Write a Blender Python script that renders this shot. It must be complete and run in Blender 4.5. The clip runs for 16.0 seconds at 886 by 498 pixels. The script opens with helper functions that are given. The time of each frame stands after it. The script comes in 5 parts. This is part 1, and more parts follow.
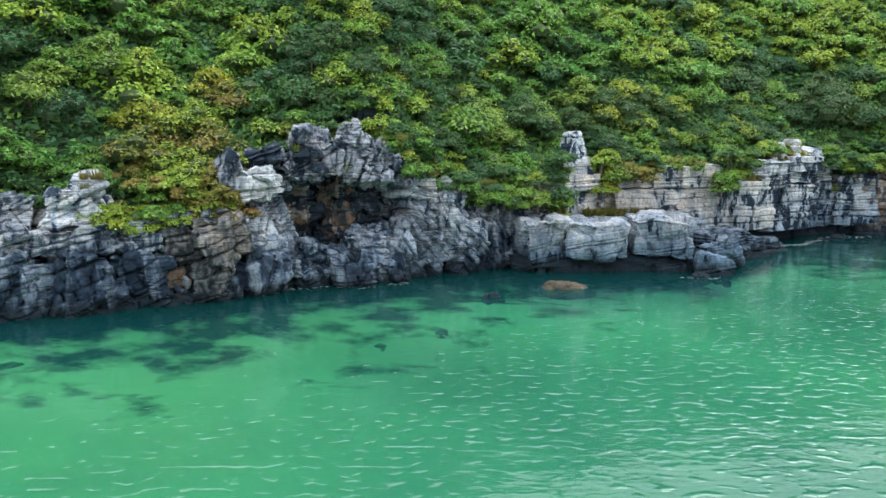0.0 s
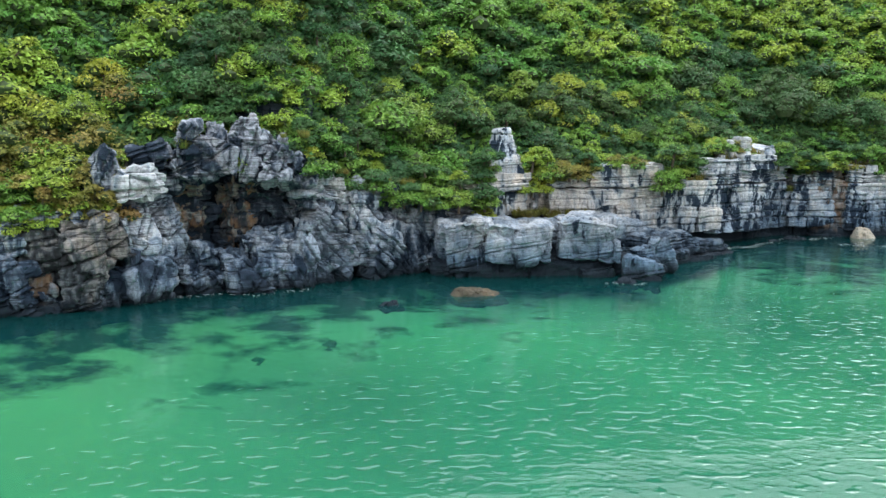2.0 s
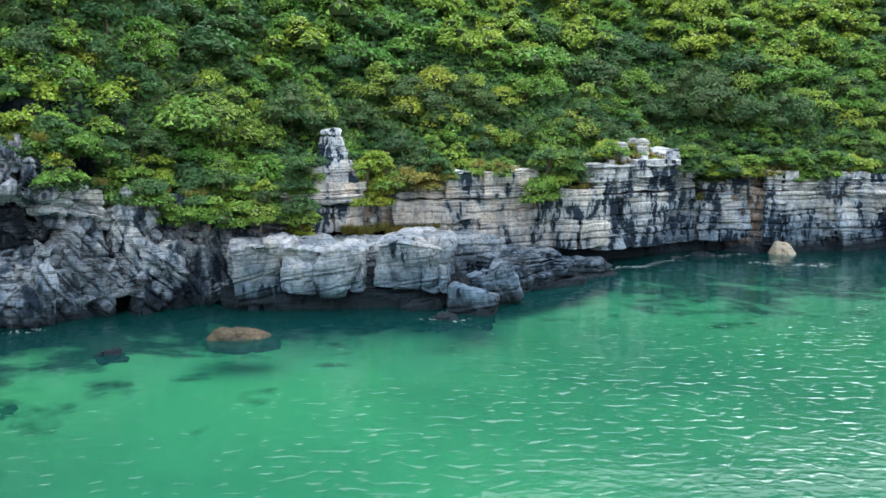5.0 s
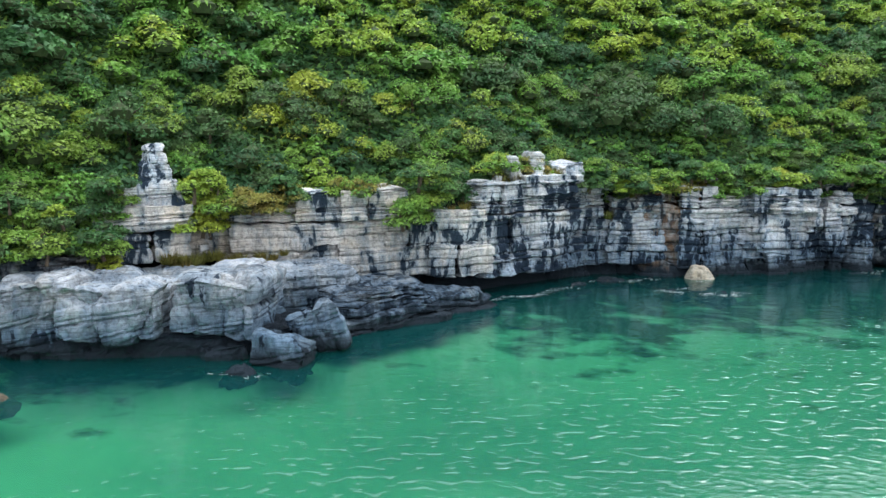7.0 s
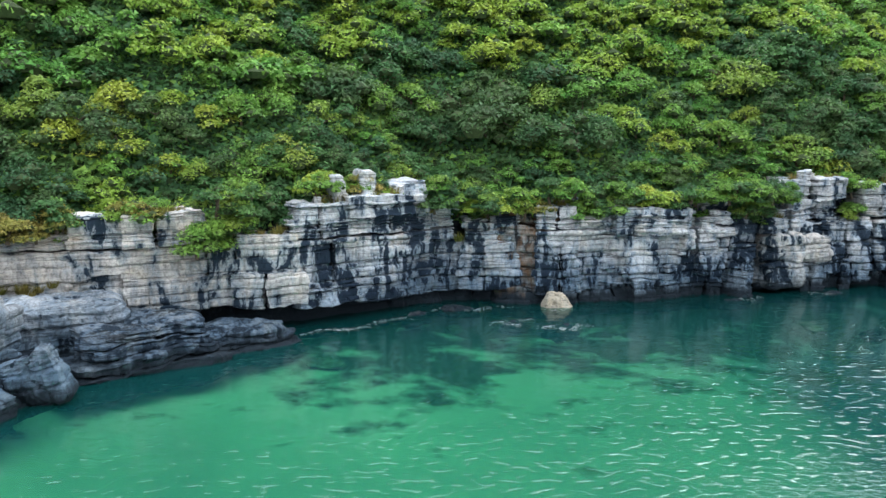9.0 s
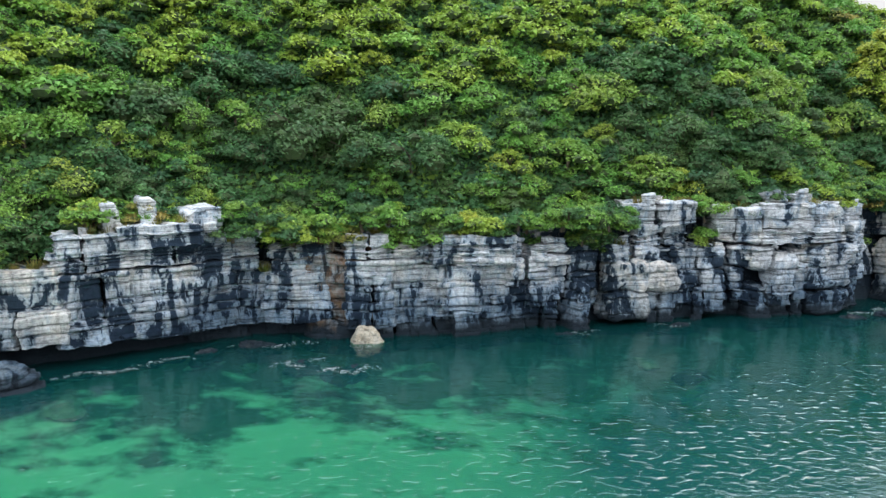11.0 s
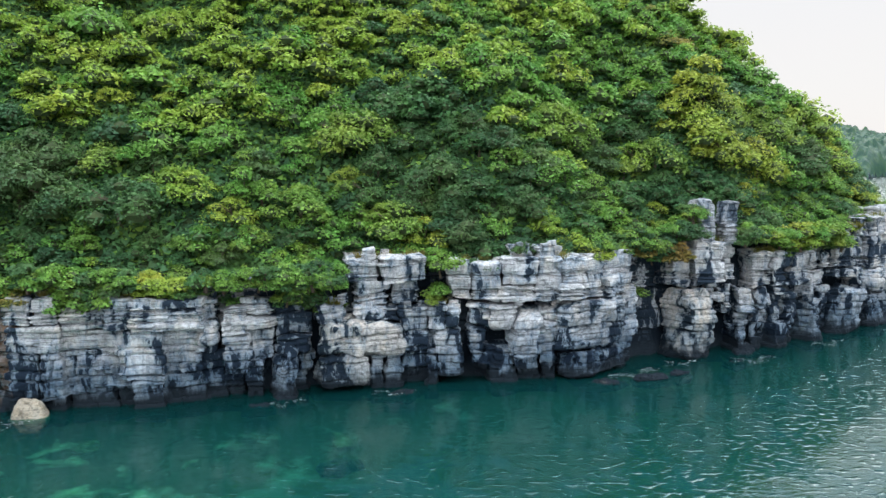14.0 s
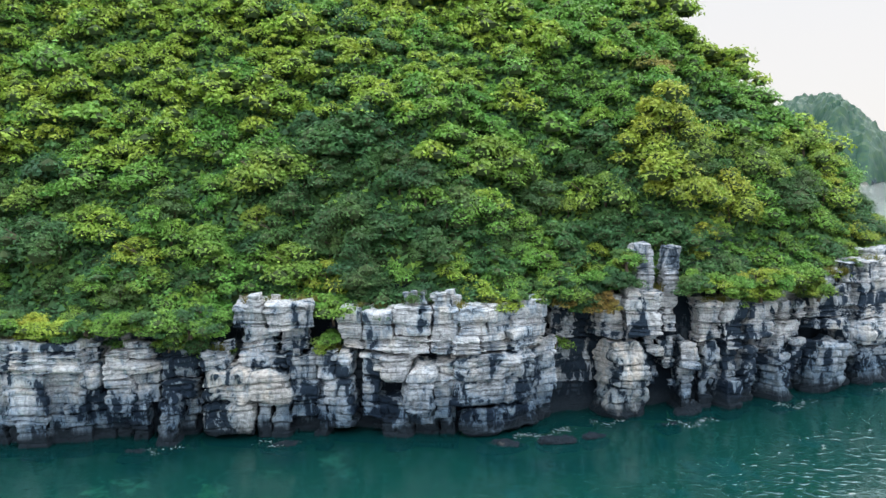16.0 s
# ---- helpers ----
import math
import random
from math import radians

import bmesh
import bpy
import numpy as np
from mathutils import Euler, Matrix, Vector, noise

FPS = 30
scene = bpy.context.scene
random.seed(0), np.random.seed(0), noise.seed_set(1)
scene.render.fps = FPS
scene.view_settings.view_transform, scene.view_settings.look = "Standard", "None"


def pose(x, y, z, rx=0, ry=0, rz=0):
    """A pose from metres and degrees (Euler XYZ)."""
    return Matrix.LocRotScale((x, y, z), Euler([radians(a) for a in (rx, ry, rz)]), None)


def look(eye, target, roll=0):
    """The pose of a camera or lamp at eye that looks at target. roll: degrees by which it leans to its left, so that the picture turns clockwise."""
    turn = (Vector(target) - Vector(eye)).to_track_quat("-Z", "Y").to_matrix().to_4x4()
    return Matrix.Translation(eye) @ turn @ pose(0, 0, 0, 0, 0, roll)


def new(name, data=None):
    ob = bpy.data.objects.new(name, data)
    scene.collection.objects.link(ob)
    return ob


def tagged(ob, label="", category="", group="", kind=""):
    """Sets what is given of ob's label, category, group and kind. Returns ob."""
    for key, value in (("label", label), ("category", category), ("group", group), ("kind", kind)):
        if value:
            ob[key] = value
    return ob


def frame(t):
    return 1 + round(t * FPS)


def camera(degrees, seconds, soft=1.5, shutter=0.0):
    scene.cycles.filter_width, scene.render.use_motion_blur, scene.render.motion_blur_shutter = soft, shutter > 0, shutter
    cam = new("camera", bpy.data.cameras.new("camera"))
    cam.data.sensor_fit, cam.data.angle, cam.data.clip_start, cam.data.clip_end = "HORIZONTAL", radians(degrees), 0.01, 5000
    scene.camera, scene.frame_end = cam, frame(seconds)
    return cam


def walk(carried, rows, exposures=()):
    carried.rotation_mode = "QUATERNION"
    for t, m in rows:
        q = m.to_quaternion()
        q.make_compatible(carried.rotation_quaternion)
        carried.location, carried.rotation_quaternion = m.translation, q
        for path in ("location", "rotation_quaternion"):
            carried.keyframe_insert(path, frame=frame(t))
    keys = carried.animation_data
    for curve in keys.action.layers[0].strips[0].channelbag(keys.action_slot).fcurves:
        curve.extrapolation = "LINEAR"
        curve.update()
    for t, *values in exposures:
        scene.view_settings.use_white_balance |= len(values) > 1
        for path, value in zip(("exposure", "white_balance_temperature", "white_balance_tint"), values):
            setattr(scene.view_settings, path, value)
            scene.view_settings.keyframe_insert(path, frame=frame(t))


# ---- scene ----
cam = camera(61.5, 16.0)
METRES, EYE, TILT, LEAN, TURN = 90.0, 8.6, -7.95, 0.0, 0.0
ROWS = [
    (0.0, 0.0, 0.0, 0.0, 0.0, 0.0, -0.0),
    (0.5, 0.0136, 0.0068, 0.0001, -0.06, 0.03, 0.02),
    (1.0, 0.0282, 0.0145, 0.0008, -0.09, -0.0, 0.01),
    (1.5, 0.0436, 0.0236, 0.0013, -0.14, 0.02, 0.05),
    (2.0, 0.0601, 0.0348, 0.0024, -0.27, 0.02, 0.06),
    (2.5, 0.0784, 0.0476, 0.0029, -0.36, 0.11, 0.11),
    (3.0, 0.0975, 0.0618, 0.0047, -0.44, 0.08, 0.11),
    (3.5, 0.1175, 0.0776, 0.0063, -0.48, 0.15, 0.13),
    (6.0, 0.2292, 0.1617, 0.0276, -0.42, 0.03, 0.1),
    (6.5, 0.2536, 0.1776, 0.0327, -0.4, 0.02, 0.08),
    (7.0, 0.2798, 0.1925, 0.0374, -0.4, 0.01, 0.09),
    (7.5, 0.3077, 0.2063, 0.0421, -0.4, 0.01, 0.08),
    (8.0, 0.3387, 0.2187, 0.0472, -0.33, -0.04, 0.04),
    (8.5, 0.371, 0.2293, 0.0515, -0.26, -0.02, 0.02),
    (9.0, 0.4034, 0.2391, 0.0554, -0.26, 0.04, 0.02),
    (11.5, 0.5767, 0.2852, 0.0838, 0.03, -0.04, -0.07),
    (12.0, 0.6125, 0.2941, 0.0901, 0.1, -0.04, -0.07),
    (12.5, 0.6484, 0.3029, 0.0965, 0.12, -0.01, -0.05),
    (13.0, 0.6844, 0.311, 0.103, 0.17, 0.01, -0.02),
    (13.5, 0.7207, 0.3192, 0.1102, 0.24, 0.01, 0.01),
    (14.0, 0.7566, 0.3272, 0.1171, 1.09, 0.13, -0.06),
    (14.5, 0.7928, 0.3359, 0.1264, 2.34, 0.05, -0.26),
    (15.0, 0.829, 0.346, 0.1336, 3.74, 0.17, -0.42),
    (15.5, 0.8652, 0.3564, 0.1422, 6.15, 0.12, -0.73),
    (16.0, 0.9016, 0.367, 0.1512, 9.58, 0.01, -1.18),
]
walk(cam, [(t, pose(0, 0, EYE, TILT, LEAN, TURN) @ pose(METRES * x, METRES * y, METRES * z, 90 + pitch, roll, yaw)) for t, x, y, z, yaw, pitch, roll in ROWS])

# ---- light ----
world = bpy.data.worlds.new("overcast_sky")
scene.world = world
world.use_nodes = True
wn, wl = world.node_tree.nodes, world.node_tree.links
sky = wn.new("ShaderNodeTexSky")
sky.sky_type, sky.sun_disc = "NISHITA", False
SUN_EL, SUN_ROT = radians(48), radians(42)
sky.sun_elevation, sky.sun_rotation = SUN_EL, SUN_ROT
cloud = wn.new("ShaderNodeMixRGB")
cloud.inputs["Fac"].default_value = 0.93
cloud.inputs["Color2"].default_value = (8.25, 8.65, 9.15, 1)
wl.new(sky.outputs["Color"], cloud.inputs["Color1"])
veil = wn.new("ShaderNodeMixRGB")
veil.inputs["Color1"].default_value = (8.85, 8.7, 8.7, 1)
veil.inputs["Color2"].default_value = (8.15, 8.65, 9.25, 1)
wl.new(veil.outputs["Color"], cloud.inputs["Color2"])
coord = wn.new("ShaderNodeTexCoord")
split = wn.new("ShaderNodeSeparateXYZ")
rise = wn.new("ShaderNodeValToRGB")
rise.color_ramp.elements.new(0.5)
rise.color_ramp.elements.new(0.7)
for e, (at, v) in zip(rise.color_ramp.elements, ((0.18, 0.128), (0.36, 0.28), (0.5, 0.4), (1.0, 0.42))):
    e.position, e.color = at, (v, v, v, 1)
wl.new(coord.outputs["Generated"], split.inputs[0])
wl.new(split.outputs[2], rise.inputs[0])
height = wn.new("ShaderNodeMapRange")
height.inputs["From Min"].default_value, height.inputs["From Max"].default_value = 0.12, 0.45
wl.new(split.outputs[2], height.inputs[0])
wl.new(height.outputs[0], veil.inputs["Fac"])
wl.new(rise.outputs[0], wn["Background"].inputs["Strength"])
wl.new(cloud.outputs["Color"], wn["Background"].inputs["Color"])
sun_data = bpy.data.lights.new("sun", "SUN")
sun_data.energy, sun_data.angle, sun_data.color = 1.2, radians(30), (1.0, 0.98, 0.95)
sun = new("sun", sun_data)
SUN_DIR = Vector((math.sin(SUN_ROT) * math.cos(SUN_EL), math.cos(SUN_ROT) * math.cos(SUN_EL), math.sin(SUN_EL)))
sun.matrix_world = look(SUN_DIR * 100, (0, 0, 0))
scene.view_settings.exposure = -0.28


# ---- materials ----
def material(name):
    m = bpy.data.materials.new(name)
    m.use_nodes = True
    return m, m.node_tree.nodes, m.node_tree.links, m.node_tree.nodes["Principled BSDF"]


def ramp(nodes, stops, mode="LINEAR"):
    r = nodes.new("ShaderNodeValToRGB")
    r.color_ramp.interpolation = mode
    while len(r.color_ramp.elements) < len(stops):
        r.color_ramp.elements.new(0.5)
    for e, (at, c) in zip(r.color_ramp.elements, stops):
        e.position = at
        e.color = (c, c, c, 1) if isinstance(c, float) else (*c, 1)
    return r


def noise_node(nodes, links, scale, detail=4.0, stretch=(1, 1, 1), rough=0.55, warp=0.0):
    """Noise in world metres."""
    geo = nodes.new("ShaderNodeNewGeometry")
    mp = nodes.new("ShaderNodeMapping")
    mp.inputs["Scale"].default_value = stretch
    n = nodes.new("ShaderNodeTexNoise")
    n.inputs["Scale"].default_value, n.inputs["Detail"].default_value = scale, detail
    n.inputs["Roughness"].default_value, n.inputs["Distortion"].default_value = rough, warp
    links.new(geo.outputs["Position"], mp.inputs["Vector"])
    links.new(mp.outputs["Vector"], n.inputs["Vector"])
    return n


def mixed(nodes, links, fac, a, b, mode="MIX"):
    m = nodes.new("ShaderNodeMixRGB")
    m.blend_type = mode
    for sock, v in (("Fac", fac), ("Color1", a), ("Color2", b)):
        if isinstance(v, bpy.types.NodeSocket):
            links.new(v, m.inputs[sock])
        elif isinstance(v, (int, float)):
            m.inputs[sock].default_value = v if sock == "Fac" else (v, v, v, 1)
        else:
            m.inputs[sock].default_value = (*v, 1)
    return m.outputs["Color"]


def maths(nodes, links, op, a, b=0.0):
    m = nodes.new("ShaderNodeMath")
    m.operation = op
    for i, v in enumerate((a, b)):
        if isinstance(v, bpy.types.NodeSocket):
            links.new(v, m.inputs[i])
        else:
            m.inputs[i].default_value = v
    return m.outputs[0]


def limestone(name, light, dark, stain=0.5, rust=0.0, tide=1.0, splash=0.65, lines=0.8, edge=0.018):
    """Bedded grey limestone: pale weathered faces ruled by fine bedding, black algae tongues, a black tidal band."""
    m, nodes, links, bsdf = material(name)

    def through_ramp(value, stops):
        r = ramp(nodes, stops)
        links.new(value, r.inputs[0])
        return r.outputs[0]

    broad = noise_node(nodes, links, 0.35, 5).outputs[0]
    grain = noise_node(nodes, links, 5.0, 8, rough=0.72).outputs[0]
    beds = noise_node(nodes, links, 1.0, 6, (0.3, 0.3, 5.0), 0.68).outputs[0]
    fine = noise_node(nodes, links, 1.0, 4, (0.7, 0.7, 19.0), 0.6).outputs[0]
    upright = noise_node(nodes, links, 1.0, 5, (4.2, 4.2, 0.7), 0.65, 0.3).outputs[0]
    blotch = noise_node(nodes, links, 0.75, 4, rough=0.6).outputs[0]
    c = mixed(nodes, links, through_ramp(broad, [(0.36, 0.0), (0.62, 1.0)]), [v * 1.06 for v in light], [v * 0.7 for v in light])
    c = mixed(nodes, links, through_ramp(blotch, [(0.5, 0.0), (0.68, 0.7)]), c, (light[0] * 1.04, light[1] * 0.93, light[2] * 0.8))
    c = mixed(nodes, links, lines, c, through_ramp(beds, [(0.385, 0.15), (0.45, 1.0), (0.62, 1.0), (0.72, 0.7)]), "MULTIPLY")
    c = mixed(nodes, links, lines * 0.8, c, through_ramp(fine, [(0.38, 0.3), (0.47, 1.0)]), "MULTIPLY")
    c = mixed(nodes, links, 0.75, c, through_ramp(grain, [(0.38, 0.42), (0.52, 1.0)]), "MULTIPLY")
    c = mixed(nodes, links, 0.5, c, through_ramp(upright, [(0.38, 0.4), (0.47, 1.0)]), "MULTIPLY")
    dk = mixed(nodes, links, grain, [v * 0.5 for v in dark], [v * 1.9 for v in dark])
    geo = nodes.new("ShaderNodeNewGeometry")
    xyz = nodes.new("ShaderNodeSeparateXYZ")
    links.new(geo.outputs["Position"], xyz.inputs[0])
    # algae hangs in ragged tongues, gathered in clusters a few metres wide, more of it near the sea
    tongue = noise_node(nodes, links, 1.0, 6, (1.25, 1.25, 0.42), 0.62, 0.5).outputs[0]
    cluster = noise_node(nodes, links, 0.3, 3, (1, 1, 0.9)).outputs[0]
    low = maths(nodes, links, "MULTIPLY", maths(nodes, links, "ADD", xyz.outputs[2], -3.8), -0.008)
    wash = maths(nodes, links, "ADD", low, mixed(nodes, links, 0.42, tongue, cluster))
    wash = maths(nodes, links, "ADD", wash, maths(nodes, links, "MULTIPLY", maths(nodes, links, "ADD", grain, -0.5), 0.1))
    c = mixed(nodes, links, through_ramp(wash, [(0.47 - 0.04 * stain, 0.0), (0.57 - 0.05 * stain, min(0.9, 0.3 + 1.2 * stain))]), c, mixed(nodes, links, 1.0, c, (0.33, 0.47, 0.6), "MULTIPLY"))
    c = mixed(nodes, links, through_ramp(wash, [(0.641 - edge / 2 - 0.21 * stain, 0.0), (0.641 + edge / 2 - 0.21 * stain, 1.0)]), c, dk)
    if rust:
        rn = noise_node(nodes, links, 0.8, 6, (1.3, 1.3, 0.4), 0.62, 0.4).outputs[0]
        c = mixed(nodes, links, through_ramp(rn, [(0.6 - 0.25 * rust, 0.0), (0.7 - 0.2 * rust, 0.9)]), c, mixed(nodes, links, grain, (0.09, 0.046, 0.023), (0.26, 0.15, 0.08)))
    # splash zone, then the wet tidal band with a ragged upper rim
    sp = maths(nodes, links, "ADD", maths(nodes, links, "MULTIPLY", xyz.outputs[2], 0.33), maths(nodes, links, "MULTIPLY", broad, -0.9))
    c = mixed(nodes, links, maths(nodes, links, "MULTIPLY", through_ramp(sp, [(0.0, 1.0), (1.0, 0.0)]), splash), c, mixed(nodes, links, 1.0, c, (0.25, 0.37, 0.48), "MULTIPLY"))
    rim = maths(nodes, links, "ADD", maths(nodes, links, "MULTIPLY", tongue, -1.9), maths(nodes, links, "MULTIPLY", grain, -0.7))
    wet = maths(nodes, links, "ADD", maths(nodes, links, "MULTIPLY", maths(nodes, links, "ADD", xyz.outputs[2], rim), 1.4), 2.15 - tide)
    c = mixed(nodes, links, through_ramp(wet, [(0.0, 1.0), (1.0, 0.0)]), c, mixed(nodes, links, grain, (0.006, 0.011, 0.017), (0.021, 0.031, 0.041)))
    links.new(c, bsdf.inputs["Base Color"])
    bsdf.inputs["Roughness"].default_value = 0.85
    bsdf.inputs["Specular IOR Level"].default_value = 0.12
    b = nodes.new("ShaderNodeBump")
    b.inputs["Strength"].default_value, b.inputs["Distance"].default_value = 1.0, 0.16
    hgt = mixed(nodes, links, 0.4, mixed(nodes, links, 0.45, beds, fine), mixed(nodes, links, 0.5, grain, upright))
    links.new(hgt, b.inputs["Height"])
    links.new(b.outputs[0], bsdf.inputs["Normal"])
    return m


PALE = limestone("pale_bedded_limestone", (0.62, 0.645, 0.675), (0.018, 0.03, 0.047), 0.49, splash=0.85, lines=0.66)
STREAK = limestone("streaked_pillar_limestone", (0.62, 0.64, 0.665), (0.018, 0.03, 0.047), 0.6, splash=0.8, lines=0.68)
CREAM = limestone("cream_bedded_limestone", (0.72, 0.685, 0.645), (0.018, 0.03, 0.045), 0.42, lines=0.5)
GREY = limestone("grey_karst_limestone", (0.47, 0.5, 0.54), (0.018, 0.027, 0.041), 0.56, tide=0.7, edge=0.08)
SPIRE = limestone("dark_weathered_karst", (0.35, 0.38, 0.43), (0.016, 0.025, 0.038), 0.82, tide=0.7, splash=0.5, edge=0.09)
# hollow's shade is put into this darker base colour, besides the black staining
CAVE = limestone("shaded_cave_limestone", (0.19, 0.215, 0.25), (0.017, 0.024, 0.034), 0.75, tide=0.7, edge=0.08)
NAVY = limestone("blue_black_karst", (0.33, 0.375, 0.43), (0.02, 0.031, 0.047), 0.58, tide=0.7, edge=0.08)
WASHED = limestone("wave_washed_karst", (0.45, 0.49, 0.54), (0.03, 0.042, 0.06), 0.38, tide=0.55, splash=0.6, edge=0.08)
EARTHY = limestone("brown_grey_karst", (0.3, 0.275, 0.25), (0.026, 0.027, 0.028), 0.55, tide=0.5, splash=0.6, edge=0.08)
# for recessed columns: their shade laid in with heavier black algae
BLACKENED = limestone("shaded_recess_algae_limestone", (0.46, 0.49, 0.52), (0.014, 0.023, 0.035), 0.78)
# near-black: shade of notches and joint backs put in the colour, plus algae
DARK = limestone("shade_and_algae_limestone", (0.06, 0.08, 0.103), (0.008, 0.014, 0.021), 0.8)
SLAB = limestone("smooth_grey_slab_limestone", (0.5, 0.52, 0.545), (0.02, 0.03, 0.045), 0.2, tide=0.95, splash=0.95, lines=0.55)
LEDGE = limestone("thin_bedded_ledge_limestone", (0.33, 0.35, 0.375), (0.02, 0.03, 0.042), 0.42, tide=0.8, splash=0.85, lines=0.95)
RUST = limestone("rust_stained_limestone", (0.4, 0.385, 0.37), (0.02, 0.023, 0.026), 0.4, rust=0.74)
OCHRE = limestone("ochre_streaked_limestone", (0.34, 0.32, 0.28), (0.03, 0.034, 0.038), 0.45, rust=0.6)
TAN = limestone("tan_boulder_stone", (0.56, 0.5, 0.4), (0.2, 0.16, 0.11), 0.0, tide=-0.6, splash=0.1, lines=0.2)
BROWN = limestone("brown_boulder_stone", (0.2, 0.152, 0.1), (0.07, 0.052, 0.033), 0.2, tide=-0.5, splash=0.3, lines=0.2)


def foliage(name, tones, through_light=0.32):
    """Leaf colours drift over a few metres, from plant to plant and from leaf to leaf."""
    m, nodes, links, bsdf = material(name)
    drift = noise_node(nodes, links, 0.3, 6, rough=0.62)
    dr = ramp(nodes, [(0.34, tones[0]), (0.5, tones[1]), (0.66, tones[2])])
    links.new(drift.outputs[0], dr.inputs[0])
    info = nodes.new("ShaderNodeObjectInfo")
    geo = nodes.new("ShaderNodeNewGeometry")
    hsv = nodes.new("ShaderNodeHueSaturation")
    links.new(maths(nodes, links, "ADD", 0.475, maths(nodes, links, "MULTIPLY", info.outputs["Random"], 0.05)), hsv.inputs["Hue"])
    v = maths(nodes, links, "ADD", 0.6, maths(nodes, links, "MULTIPLY", geo.outputs["Random Per Island"], 0.85))
    links.new(v, hsv.inputs["Value"])
    links.new(dr.outputs[0], hsv.inputs["Color"])
    links.new(hsv.outputs[0], bsdf.inputs["Base Color"])
    bsdf.inputs["Roughness"].default_value = 0.55
    bsdf.inputs["Specular IOR Level"].default_value = 0.25
    tr = nodes.new("ShaderNodeBsdfTranslucent")
    links.new(hsv.outputs[0], tr.inputs["Color"])
    mx = nodes.new("ShaderNodeMixShader")
    mx.inputs[0].default_value = through_light
    links.new(bsdf.outputs[0], mx.inputs[1])
    links.new(tr.outputs[0], mx.inputs[2])
    links.new(mx.outputs[0], nodes["Material Output"].inputs["Surface"])
    return m


LEAF = [
    foliage("mid_green_leaves", [(0.109, 0.252, 0.049), (0.169, 0.306, 0.057), (0.244, 0.36, 0.06)]),
    foliage("yellow_green_leaves", [(0.2, 0.33, 0.051), (0.287, 0.384, 0.058), (0.369, 0.414, 0.061)]),
    foliage("dark_green_leaves", [(0.046, 0.12, 0.052), (0.069, 0.156, 0.056), (0.107, 0.206, 0.058)]),
    foliage("bright_green_leaves", [(0.132, 0.282, 0.062), (0.181, 0.324, 0.065), (0.23, 0.36, 0.065)]),
    foliage("rusty_brown_leaves", [(0.266, 0.185, 0.06), (0.266, 0.23, 0.06), (0.19, 0.245, 0.052)]),
]


def plain(name, colors, scale, rough=0.9, bump=0.3, dist=0.05):
    m, nodes, links, bsdf = material(name)
    n = noise_node(nodes, links, scale, 6, rough=0.65)
    r = ramp(nodes, [(0.3 + 0.4 * i / (len(colors) - 1), c) for i, c in enumerate(colors)])
    links.new(n.outputs[0], r.inputs[0])
    fine = noise_node(nodes, links, scale * 9, 3)
    c = mixed(nodes, links, 0.35, r.outputs[0], fine.outputs[0], "OVERLAY")
    links.new(c, bsdf.inputs["Base Color"])
    bsdf.inputs["Roughness"].default_value = rough
    b = nodes.new("ShaderNodeBump")
    b.inputs["Strength"].default_value, b.inputs["Distance"].default_value = bump, dist
    links.new(n.outputs[0], b.inputs["Height"])
    links.new(b.outputs[0], bsdf.inputs["Normal"])
    return m


BARK = plain("grey_brown_bark", [(0.06, 0.045, 0.03), (0.14, 0.11, 0.08)], 3.0)
# crown filler; its dark colour stands in for shade among the leaves
SHADE_CORE = plain("crown_shade_core", [(0.022, 0.036, 0.013), (0.042, 0.068, 0.021), (0.055, 0.1, 0.026)], 4.0)
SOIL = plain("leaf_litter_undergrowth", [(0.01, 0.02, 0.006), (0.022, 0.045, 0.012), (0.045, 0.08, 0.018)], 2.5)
GRASS = foliage("dry_grass_blades", [(0.15, 0.17, 0.035), (0.2, 0.18, 0.05), (0.13, 0.17, 0.03)])
FOAM = plain("white_foam", [(0.3, 0.35, 0.36), (0.55, 0.6, 0.6)], 6.0, 0.6)
# bluish tones: the haze of distance is put into this leaf colour
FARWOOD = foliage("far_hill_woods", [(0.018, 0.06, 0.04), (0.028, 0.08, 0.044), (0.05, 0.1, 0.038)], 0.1)


